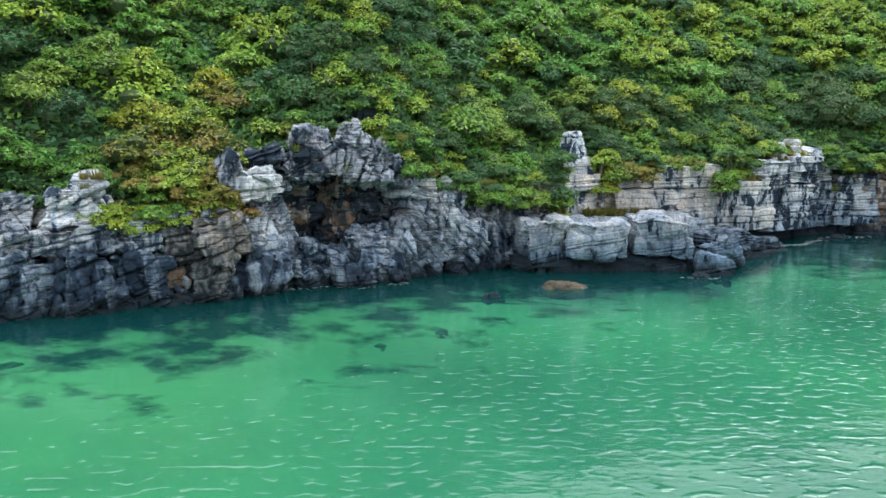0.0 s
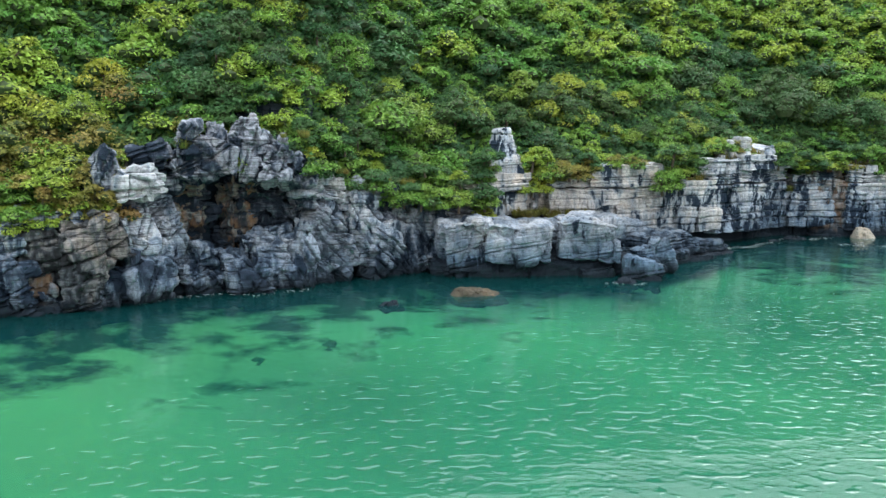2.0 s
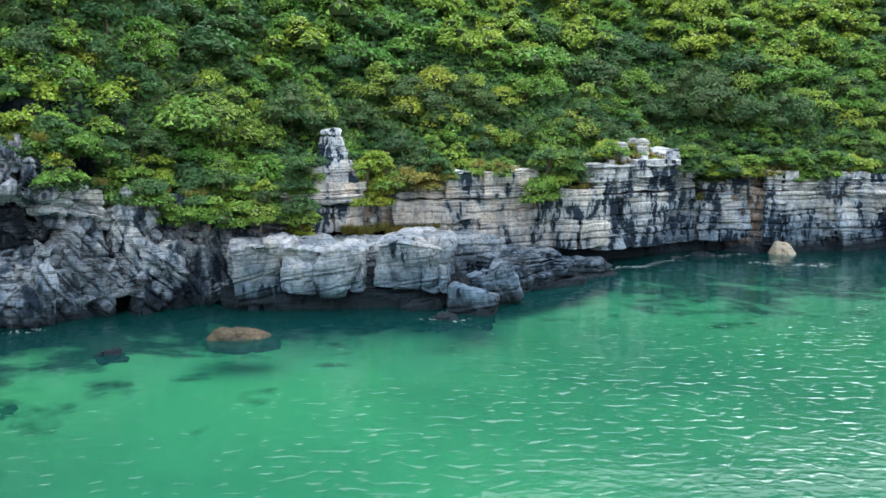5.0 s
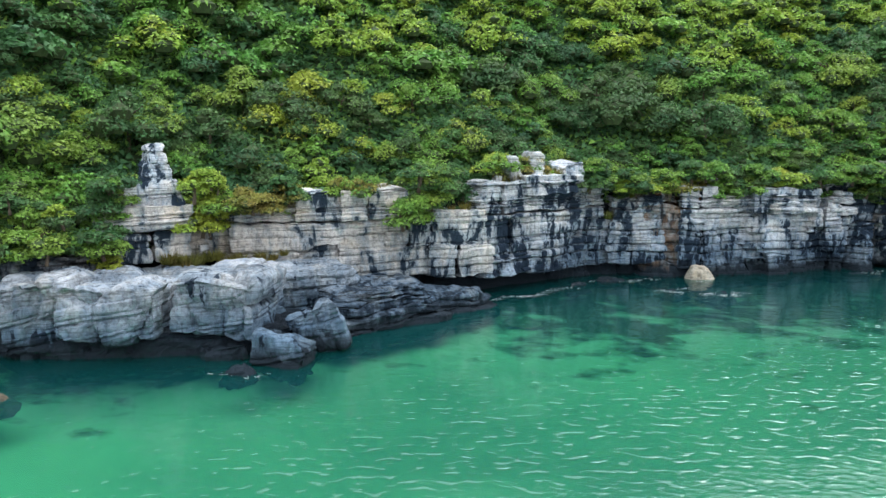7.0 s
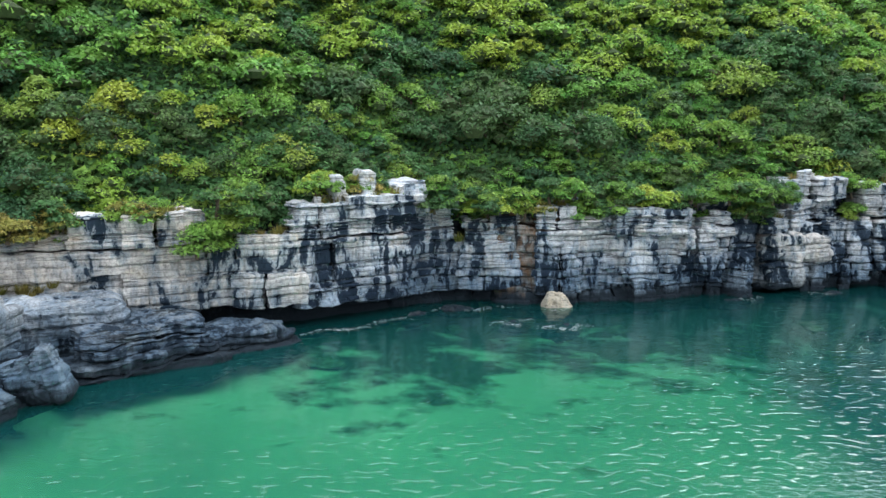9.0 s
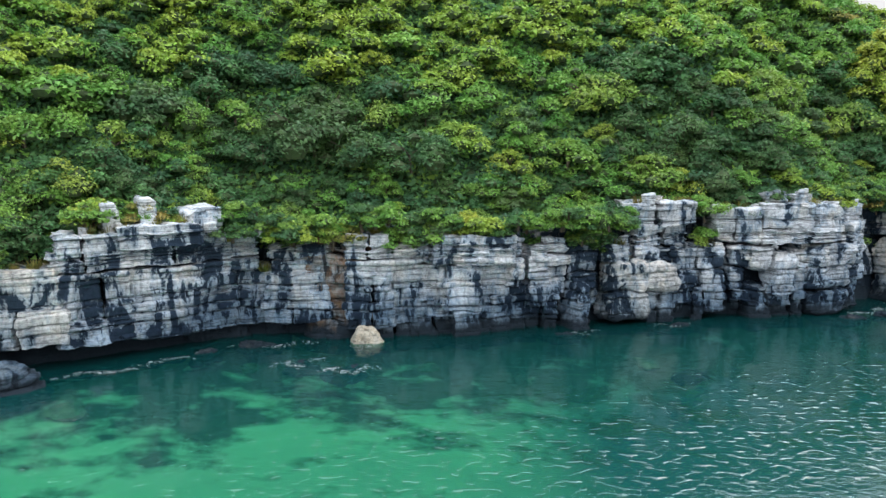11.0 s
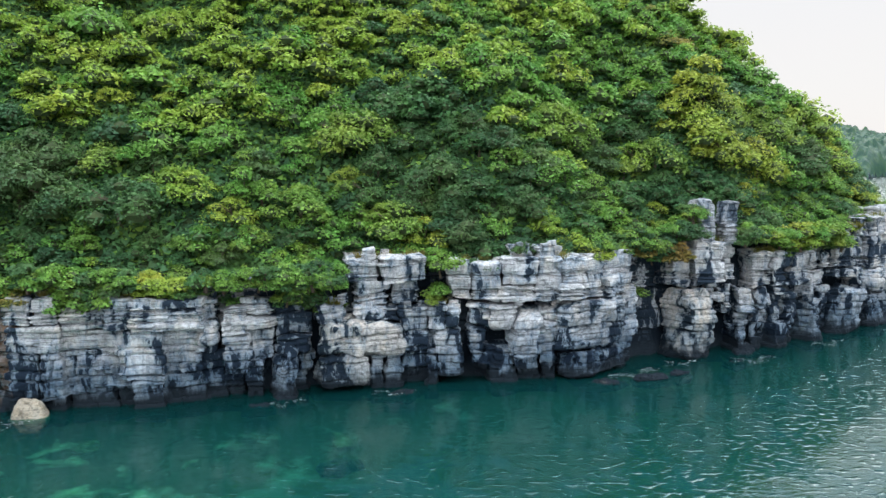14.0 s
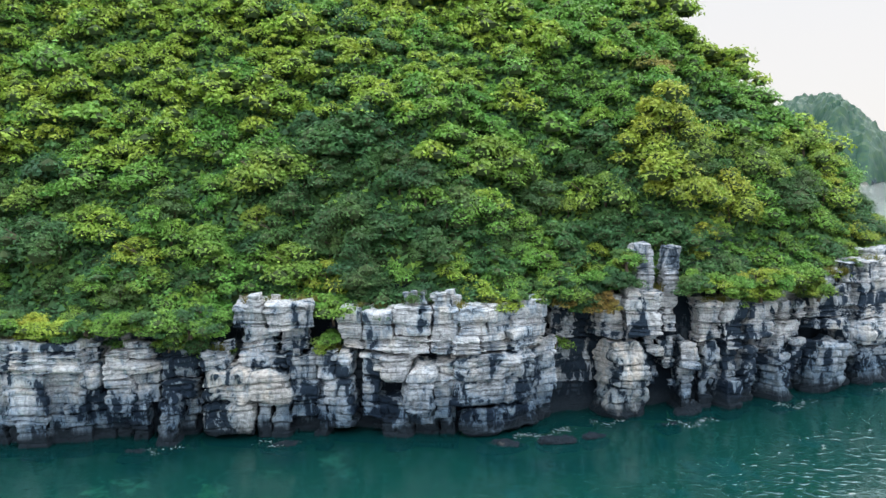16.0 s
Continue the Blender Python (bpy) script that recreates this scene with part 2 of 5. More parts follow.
def sea_floor():
    """Pale sand, darker and bluer in the deeper water and eastward, weed and rubble along the shore."""
    m, nodes, links, bsdf = material("sandy_sea_floor")
    geo = nodes.new("ShaderNodeNewGeometry")
    xyz = nodes.new("ShaderNodeSeparateXYZ")
    links.new(geo.outputs["Position"], xyz.inputs[0])
    big = noise_node(nodes, links, 0.05, 4)
    patch = noise_node(nodes, links, 0.3, 5, (1, 1.3, 1), 0.58)
    sand = mixed(nodes, links, patch.outputs[0], (0.5, 0.6, 0.4), (0.68, 0.78, 0.52))
    ochre = ramp(nodes, [(0.3, 0.0), (0.75, 1.0)])
    links.new(maths(nodes, links, "ADD", maths(nodes, links, "MULTIPLY", xyz.outputs[0], -0.03), big.outputs[0]), ochre.inputs[0])
    sand = mixed(nodes, links, ochre.outputs[0], sand, (0.92, 0.82, 0.46))
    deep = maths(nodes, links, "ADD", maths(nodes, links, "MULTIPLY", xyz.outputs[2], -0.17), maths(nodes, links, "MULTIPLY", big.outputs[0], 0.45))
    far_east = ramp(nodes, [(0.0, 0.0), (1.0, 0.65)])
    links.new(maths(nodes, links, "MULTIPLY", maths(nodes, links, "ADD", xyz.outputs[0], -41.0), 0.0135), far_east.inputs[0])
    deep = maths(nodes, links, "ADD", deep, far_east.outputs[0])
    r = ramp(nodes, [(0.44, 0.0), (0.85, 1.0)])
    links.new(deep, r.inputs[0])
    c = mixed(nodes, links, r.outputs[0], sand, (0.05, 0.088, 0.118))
    shore = nodes.new("ShaderNodeAttribute")
    shore.attribute_name = "shore"
    near = maths(nodes, links, "ADD", maths(nodes, links, "MULTIPLY", shore.outputs["Fac"], 0.075), maths(nodes, links, "ADD", maths(nodes, links, "ADD", maths(nodes, links, "MULTIPLY", patch.outputs[0], 3.4), -0.72), maths(nodes, links, "MULTIPLY", far_east.outputs[0], 0.5)))
    inlet = ramp(nodes, [(0.2, 0.0), (0.36, 0.42), (0.62, 0.42), (0.85, 0.3)])
    links.new(maths(nodes, links, "MULTIPLY", maths(nodes, links, "ADD", xyz.outputs[0], -18.0), 0.02), inlet.inputs[0])
    near = maths(nodes, links, "ADD", near, inlet.outputs[0])
    nr = ramp(nodes, [(0.42, 0.0), (0.95, 1.0)])
    links.new(near, nr.inputs[0])
    c = mixed(nodes, links, nr.outputs[0], c, mixed(nodes, links, patch.outputs[0], (0.015, 0.03, 0.022), (0.085, 0.085, 0.04)))
    links.new(c, bsdf.inputs["Base Color"])
    bsdf.inputs["Roughness"].default_value = 1.0
    return m


SEAFLOOR = sea_floor()
WEED = plain("weedy_submerged_rock", [(0.06, 0.08, 0.05), (0.13, 0.15, 0.08), (0.28, 0.27, 0.15)], 1.6)


def sea_water():
    m, nodes, links, bsdf = material("green_sea_water")
    nodes.remove(bsdf)
    ripple = noise_node(nodes, links, 3.2, 1.5, (0.9, 1.3, 1), 0.5, 0.0)
    swell = noise_node(nodes, links, 0.3, 2, (0.8, 1.5, 1))
    gust = noise_node(nodes, links, 0.06, 3)
    shore = nodes.new("ShaderNodeAttribute")
    shore.attribute_name = "shore"
    geo = nodes.new("ShaderNodeNewGeometry")
    east = nodes.new("ShaderNodeSeparateXYZ")
    links.new(geo.outputs["Position"], east.inputs[0])
    open_sea = ramp(nodes, [(0.42, 0.2), (0.6, 0.34), (0.8, 1.0)])
    links.new(maths(nodes, links, "ADD", maths(nodes, links, "MULTIPLY", shore.outputs["Fac"], -0.018), maths(nodes, links, "ADD", maths(nodes, links, "MULTIPLY", gust.outputs[0], 0.35), maths(nodes, links, "ADD", maths(nodes, links, "MULTIPLY", east.outputs[0], 0.0047), -0.22))), open_sea.inputs[0])
    spark = noise_node(nodes, links, 2.0, 0.5, (0.95, 1.5, 1), 0.5, 0.0)
    crest = ramp(nodes, [(0.57, 0.0), (0.82, 1.0)])
    links.new(spark.outputs[0], crest.inputs[0])
    both = maths(nodes, links, "ADD", maths(nodes, links, "MULTIPLY", ripple.outputs[0], 0.28), crest.outputs[0])
    hgt = maths(nodes, links, "ADD", maths(nodes, links, "MULTIPLY", both, open_sea.outputs[0]), maths(nodes, links, "MULTIPLY", swell.outputs[0], 0.4))
    b = nodes.new("ShaderNodeBump")
    b.inputs["Strength"].default_value, b.inputs["Distance"].default_value = 1.0, 0.11
    links.new(hgt, b.inputs["Height"])
    body = nodes.new("ShaderNodeBsdfDiffuse")
    body.inputs["Color"].default_value = (0.006, 0.09, 0.094, 1)
    clear = nodes.new("ShaderNodeBsdfTransparent")
    clear.inputs["Color"].default_value = (0.33, 0.78, 0.61, 1)
    under = nodes.new("ShaderNodeMixShader")
    under.inputs[0].default_value = 0.7
    links.new(body.outputs[0], under.inputs[1])
    links.new(clear.outputs[0], under.inputs[2])
    gloss = nodes.new("ShaderNodeBsdfGlossy")
    gloss.inputs["Roughness"].default_value = 0.09
    gloss.inputs["Color"].default_value = (0.88, 0.88, 0.88, 1)
    fr = nodes.new("ShaderNodeFresnel")
    fr.inputs["IOR"].default_value = 1.33
    links.new(b.outputs[0], gloss.inputs["Normal"])
    top = nodes.new("ShaderNodeMixShader")
    links.new(fr.outputs[0], top.inputs[0])
    links.new(under.outputs[0], top.inputs[1])
    links.new(gloss.outputs[0], top.inputs[2])
    links.new(top.outputs[0], nodes["Material Output"].inputs["Surface"])
    return m


WATER = sea_water()


# ---- building helpers ----
def vnoise(p, seed=0):
    """Smooth value noise in 0..1 at the rows of p."""
    i = np.floor(p).astype(np.int64)
    f = p - i
    f = f * f * (3 - 2 * f)
    out = np.zeros(len(p))
    for dx in (0, 1):
        for dy in (0, 1):
            for dz in (0, 1):
                h = (i[:, 0] + dx) * 374761393 + (i[:, 1] + dy) * 668265263 + (i[:, 2] + dz) * 2147483647 + seed * 974634577
                h = (h ^ (h >> 13)) * 1274126177
                v = ((h ^ (h >> 16)) & 0xFFFF) / 65535.0
                out += v * (f[:, 0] if dx else 1 - f[:, 0]) * (f[:, 1] if dy else 1 - f[:, 1]) * (f[:, 2] if dz else 1 - f[:, 2])
    return out


def fbm(p, octaves=4, seed=0):
    total, amp, norm = np.zeros(len(p)), 1.0, 0.0
    for o in range(octaves):
        total += amp * vnoise(p * 2.03 ** o + 17.3 * o, seed + o)
        norm += amp
        amp *= 0.5
    return total / norm - 0.5


def mesh_of(name, verts, faces, mats, index=None, smooth=False):
    me = bpy.data.meshes.new(name)
    verts, faces = np.asarray(verts, dtype=np.float32), np.asarray(faces, dtype=np.int32)
    k = faces.shape[1]
    me.vertices.add(len(verts))
    me.vertices.foreach_set("co", verts.ravel())
    me.loops.add(faces.size)
    me.loops.foreach_set("vertex_index", faces.ravel())
    me.polygons.add(len(faces))
    me.polygons.foreach_set("loop_start", np.arange(0, faces.size, k, dtype=np.int32))
    if index is not None:
        me.polygons.foreach_set("material_index", np.asarray(index, dtype=np.int32))
    me.polygons.foreach_set("use_smooth", np.full(len(faces), smooth))
    for mt in mats:
        me.materials.append(mt)
    me.update(calc_edges=True)
    return me


def part(name, me, parent=None, label="", m=None):
    ob = new(name, me)
    ob.parent = parent
    if m is not None:
        ob.matrix_basis = m
    return tagged(ob, label)


def empty(name, label, category, at=(0, 0, 0), group="", kind=""):
    ob = new(name)
    ob.location = at
    return tagged(ob, label, category, group, kind)


BED_RND = np.random.RandomState(5)
BED_THICK = np.where(BED_RND.rand(260) < 0.45, BED_RND.uniform(0.13, 0.24, 260), BED_RND.uniform(0.32, 0.85, 260))
BED_TOP = np.cumsum(BED_THICK) - 45.0
BED_JOINT, BED_SHIFT = BED_RND.uniform(0.55, 2.3, 260), BED_RND.rand(260)
BED_OPEN, BED_PROUD = np.clip(BED_RND.rand(260) * 1.6 - 0.3, 0.1, 1), BED_RND.uniform(-0.5, 0.5, 260)


def masonry(u, z, span=1.0):
    """Natural coursing: how proud each piece of a bed stands (-0.5..0.5) and how open its joints are (0..1)."""
    k = np.clip(np.searchsorted(BED_TOP, z), 1, 258)
    below, above = z - BED_TOP[k - 1], BED_TOP[k] - z
    gap = np.maximum(np.exp(-(below / 0.06) ** 2) * BED_OPEN[k - 1], np.exp(-(above / 0.06) ** 2) * BED_OPEN[k])
    v = u / (BED_JOINT[k] * span) + BED_SHIFT[k] * 7
    cell = np.floor(v)
    side = np.minimum(v - cell, cell + 1 - v) * BED_JOINT[k] * span
    joint = np.modf(np.abs(np.sin(k * 37.719 + np.round(v) * 11.135) * 24634.6345))[0]
    chance = np.modf(np.abs(np.sin(k * 12.9898 + cell * 78.233) * 43758.5453))[0]
    gap = np.maximum(gap, np.clip(joint * 1.5 - 0.6, 0, 0.9) * np.exp(-(side / 0.07) ** 2))
    return 0.62 * (chance - 0.5) + 0.38 * BED_PROUD[k], gap


def broken(p, seed):
    """Angular fracture: each vertex belongs to the nearest of scattered seeds. Gives its height (-0.5..0.5) and how near it lies to a crack (0..1)."""
    base = np.floor(p).astype(np.int64)
    best, second, value = np.full(len(p), 9.0), np.full(len(p), 9.0), np.zeros(len(p))
    for n in [(a, b, c) for a in (-1, 0, 1) for b in (-1, 0, 1) for c in (-1, 0, 1)]:
        i = base + np.array(n)
        h = i[:, 0] * 374761393 + i[:, 1] * 668265263 + i[:, 2] * 2147483647 + seed * 974634577
        h = (h ^ (h >> 13)) * 1274126177
        h = h ^ (h >> 16)
        spot = i + np.stack([(h & 0xFF), (h >> 8) & 0xFF, (h >> 16) & 0xFF], 1) / 255.0
        d = np.sum((spot - p) ** 2, 1)
        nearer = d < best
        second = np.where(nearer, best, np.minimum(second, d))
        value = np.where(nearer, ((h >> 24) & 0xFF) / 255.0 - 0.5, value)
        best = np.where(nearer, d, best)
    return value, np.exp(-((np.sqrt(second) - np.sqrt(best)) / 0.1) ** 2)


def rock_mesh(name, mat, origin, turn, size, seed, power=16.0, rough=0.1, groove=0.1, res=0.17, warp=1.0, chips=0.0, back=True, taper=0.0, lean=0.0, flutes=0.0, tilt=0.0, dip=0.0, facet=0.0, cell=1.0, span=1.0):
    """A weathered block: a rounded box, size = width, depth, height, standing on origin; local -y faces the sea. Vertices are relative to origin."""
    w, d, h = size
    n = np.maximum(2, np.ceil([w / (res * 0.95), d / (res * 2.6), h / (res * 0.58)]).astype(int))
    quads, offset, keys = [], 0, []
    for axis in range(3):
        a, b = [k for k in range(3) if k != axis]
        for side in (0, 1) if back or axis != 1 else (0,):
            g = np.stack(np.meshgrid(np.arange(n[a] + 1), np.arange(n[b] + 1), indexing="ij"), -1).reshape(-1, 2)
            c = np.zeros((len(g), 3), int)
            c[:, a], c[:, b], c[:, axis] = g[:, 0], g[:, 1], side * n[axis]
            i, j = np.meshgrid(np.arange(n[a]), np.arange(n[b]), indexing="ij")
            v0 = (i * (n[b] + 1) + j).ravel() + offset
            q = np.stack([v0, v0 + n[b] + 1, v0 + n[b] + 2, v0 + 1], 1)
            if (side == 0) ^ (axis == 1):
                q = q[:, ::-1]
            quads.append(q)
            keys.append(c)
            offset += len(g)
    keys = np.concatenate(keys)
    code = keys[:, 0] * 1000000 + keys[:, 1] * 1000 + keys[:, 2]
    _, first, inverse = np.unique(code, return_index=True, return_inverse=True)
    faces = inverse.ravel()[np.concatenate(quads)]
    q = keys[first] / n * 2.0 - 1
    q = q / (np.sum(np.abs(q) ** power, 1) ** (1 / power))[:, None]
    half = np.array([w, d, h]) / 2
    norm = np.sign(q) * np.abs(q) ** (power - 1) / half
    norm /= np.linalg.norm(norm, axis=1)[:, None] + 1e-9
    loc = q * half
    if taper:
        s = 1 + taper * q[:, 2:3] * -0.5
        loc[:, :2] *= s
    if tilt:
        ct, st = math.cos(radians(tilt)), math.sin(radians(tilt))
        spin = np.array([[ct, 0, -st], [0, 1, 0], [st, 0, ct]])
        loc, norm = loc @ spin.T, norm @ spin.T
    loc[:, 2] += half[2]
    c, s_ = math.cos(radians(turn)), math.sin(radians(turn))
    rot = np.array([[c, -s_, 0], [s_, c, 0], [0, 0, 1]])
    wpos = loc @ rot.T + np.array(origin)
    if warp:
        bend = np.stack([fbm(wpos * 0.4 + k * 31.7, 2, 50 + k) * 1.5 + fbm(wpos * 1.3 + k * 13.1, 2, 60 + k) * 0.55 for k in range(3)], 1)
        bend *= np.array([1, 0.6, 0.75]) * warp
        loc, wpos = loc + bend @ rot, wpos + bend
    big = fbm(wpos * 0.55 + seed, 3, 3)
    mid = fbm(wpos * np.array([1.5, 1.5, 2.2]), 4, 9)
    dent = np.abs(fbm(wpos * np.array([2.6, 2.6, 1.1]), 3, 21))
    amount = rough * (2.2 * big + 1.7 * mid) - rough * 1.2 * np.clip(0.12 - dent, 0, 1) * 4
    # beds dip along the face by the given angle
    u = wpos[:, 0] * c + wpos[:, 1] * s_
    sag = wpos[:, 2] + 0.5 * fbm(wpos * 0.22, 2, 4) + 0.16 * fbm(wpos * 0.9, 2, 6) + lean * wpos[:, 1] * 0.3
    cd, sd = math.cos(radians(dip)), math.sin(radians(dip))
    flat = np.clip(1 - np.abs(norm[:, 2] * cd - (norm[:, 0]) * sd), 0, 1)
    piece, gap = masonry(u * cd + sag * sd + 0.25 * fbm(wpos * 0.8, 2, 82), sag * cd - u * sd, span)
    amount += (chips * 1.4 * piece - groove * 1.7 * gap) * flat
    if facet:
        chunk, crack = broken((wpos + 0.5 * fbm(wpos * 0.8, 2, 83)[:, None]) * np.array([1.0, 1.0, 0.8]) / cell, 7)
        amount += facet * (1.3 * chunk - 0.55 * crack)
    if flutes:
        amount -= flutes * np.abs(np.sin(wpos[:, 0] * 2.3 + wpos[:, 1] * 1.1 + 5 * fbm(wpos * np.array([0.5, 0.5, 0.3]), 3, 31))) ** 3 * flat
    loc = loc + norm * amount[:, None]
    return mesh_of(name, loc @ rot.T, faces, [mat])


def rock_part(name, mat, origin, turn, size, seed, parent, label="", **kw):
    ob = part(name, rock_mesh(name, mat, origin, turn, size, seed, **kw), parent, label)
    ob.location = origin
    return ob


# ---- plan: coast lines ----
CLIFF = [(-46, 23), (-30, 31.5), (-20.7, 37.2), (-15.8, 39.8), (-12, 41.2), (-10, 43.6), (-7.5, 45.6), (-2, 47.5), (0, 49.4), (3.4, 52), (10.5, 57.2), (17, 60.4), (23, 63.1),
         (28, 64.6), (34, 68.8), (36.5, 71), (48.7, 71.8), (57, 73.8), (66, 76.6), (75.7, 77.3), (80, 80.7), (85, 83.4), (92, 85.3), (97, 89.3), (101.6, 91.5), (107.4, 96.1), (110, 100)]
BACK = [(110.8, 107), (109.5, 118), (105, 132), (97, 148), (83, 166), (50, 190), (-60, 220), (-190, 200), (-210, 40), (-170, -18), (-90, 4)]
CX, CY = np.array(CLIFF).T
EDGE_X = [-60, -21, -14, -10.5, -5, -1, 4, 9, 12, 17, 23, 28, 32, 36, 42, 50, 56, 62, 72, 79, 84, 88, 93, 99, 107, 130]
EDGE_Z = [4, 4.3, 4.4, 6.6, 7.9, 6.0, 4.0, 4.2, 4.6, 5.9, 5.7, 6.2, 7.3, 5.8, 5.7, 5.8, 6.2, 6.9, 7.9, 7.3, 7.6, 8.6, 7.2, 8.3, 8.3, 8.0]


def coast_distance(x, y):
    """Metres inland of the cliff line (negative: at sea)."""
    poly = np.array(CLIFF + BACK, float)
    a, b = poly, np.roll(poly, -1, 0)
    best = np.full(x.shape, 1e9)
    inside = np.zeros(x.shape, bool)
    for (ax, ay), (bx, by) in zip(a, b):
        dx, dy = bx - ax, by - ay
        t = np.clip(((x - ax) * dx + (y - ay) * dy) / (dx * dx + dy * dy), 0, 1)
        best = np.minimum(best, np.hypot(x - ax - t * dx, y - ay - t * dy))
        cross = (ay > y) != (by > y)
        inside ^= cross & (x < (bx - ax) * (y - ay) / (by - ay + 1e-12) + ax)
    return np.where(inside, best, -best)


def hill_height(x, y, d=None):
    d = coast_distance(x, y) if d is None else d
    p = np.stack([x * 0.09, y * 0.09, np.zeros_like(x)], -1).reshape(-1, 3)
    bumps = fbm(p, 3, 77).reshape(x.shape)
    inland = np.clip(d, 0, None)
    return np.interp(x, EDGE_X, EDGE_Z) + 52 * (1 + 0.09 * np.clip((x - 78) / 20, 0, 1)) * (1 - np.exp(-np.clip(inland - 1.8, 0, None) / 41)) + bumps * np.clip(inland * 0.4, 0, 5)


# ---- ground: sea floor and hill in one sheet ----
def floor_height(X, Y, D):
    east = np.clip((X - 50) / 36, 0, 1)
    bumps = fbm(np.stack([X * 0.12, Y * 0.12, X * 0], -1).reshape(-1, 3), 4, 8).reshape(X.shape)
    return np.where(D > 0, -1.0, -(0.9 + (1.6 + 5.5 * east) * (1 - np.exp(np.minimum(D, 0) / 14))) + bumps * 1.1)


def ground():
    xs = np.concatenate([[-2500, -900, -400], np.arange(-200, -50, 6.0), np.arange(-50, 122, 1.0), np.arange(122, 200, 6.0), [400, 900, 2500]])
    ys = np.concatenate([[-2500, -900, -300], np.arange(-80, 20, 5.0), np.arange(20, 125, 1.0), np.arange(125, 260, 6.0), [400, 900, 3500]])
    X, Y = np.meshgrid(xs, ys, indexing="ij")
    D = coast_distance(X, Y)
    sea = floor_height(X, Y, D)
    hill = hill_height(X, Y, D) - 0.5
    step = D - 1.7 - 2.6 * np.exp(-((X + 5.2) / 3.6) ** 4)
    mixv = np.clip(step / 0.5, 0, 1)
    Z = np.where(step > 0, sea * (1 - mixv) + hill * mixv, sea)
    nx, ny = X.shape
    i, j = np.meshgrid(np.arange(nx - 1), np.arange(ny - 1), indexing="ij")
    v = (i * ny + j).ravel()
    faces = np.stack([v, v + ny, v + ny + 1, v + 1], 1)
    zs = np.stack([Z.ravel()[faces[:, k]] for k in range(4)])
    land = (zs.max(0) > 1.0).astype(int)
    # steep step behind the blocks gets the near-black backing stone
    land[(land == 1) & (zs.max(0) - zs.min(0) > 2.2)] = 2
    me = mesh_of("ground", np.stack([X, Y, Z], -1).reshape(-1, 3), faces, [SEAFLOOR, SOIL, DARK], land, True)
    me.attributes.new("shore", "FLOAT", "POINT").data.foreach_set("value", D.ravel().astype(np.float32))
    tagged(new("ground", me), "sandy sea floor rising to a soil-covered wooded hillside", "ground", kind="structure")


ground()


def sea():
    xs = np.concatenate([[-4500, -1500, -500, -200], np.arange(-110, 170, 4.0), [220, 300, 500, 1500, 4500]])
    ys = np.concatenate([[-4500, -1500, -400, -120], np.arange(-60, 150, 4.0), [200, 300, 500, 1500, 4500]])
    X, Y = np.meshgrid(xs, ys, indexing="ij")
    i, j = np.meshgrid(np.arange(len(xs) - 1), np.arange(len(ys) - 1), indexing="ij")
    v = (i * len(ys) + j).ravel()
    me = mesh_of("water", np.stack([X, Y, 0 * X], -1).reshape(-1, 3), np.stack([v, v + len(ys), v + len(ys) + 1, v + 1], 1), [WATER])
    me.attributes.new("shore", "FLOAT", "POINT").data.foreach_set("value", coast_distance(X, Y).ravel().astype(np.float32))
    tagged(new("water", me), "clear green sea water with wind ripples", "sea", kind="structure")


sea()


# ---- cliffs ----
def on_line(x):
    return float(np.interp(x, CX, CY))


TOPS = []
BEDS = [-1.0, 0.9, 2.2, 3.6, 5.15, 6.4, 7.6, 8.8, 10.1, 11.4]


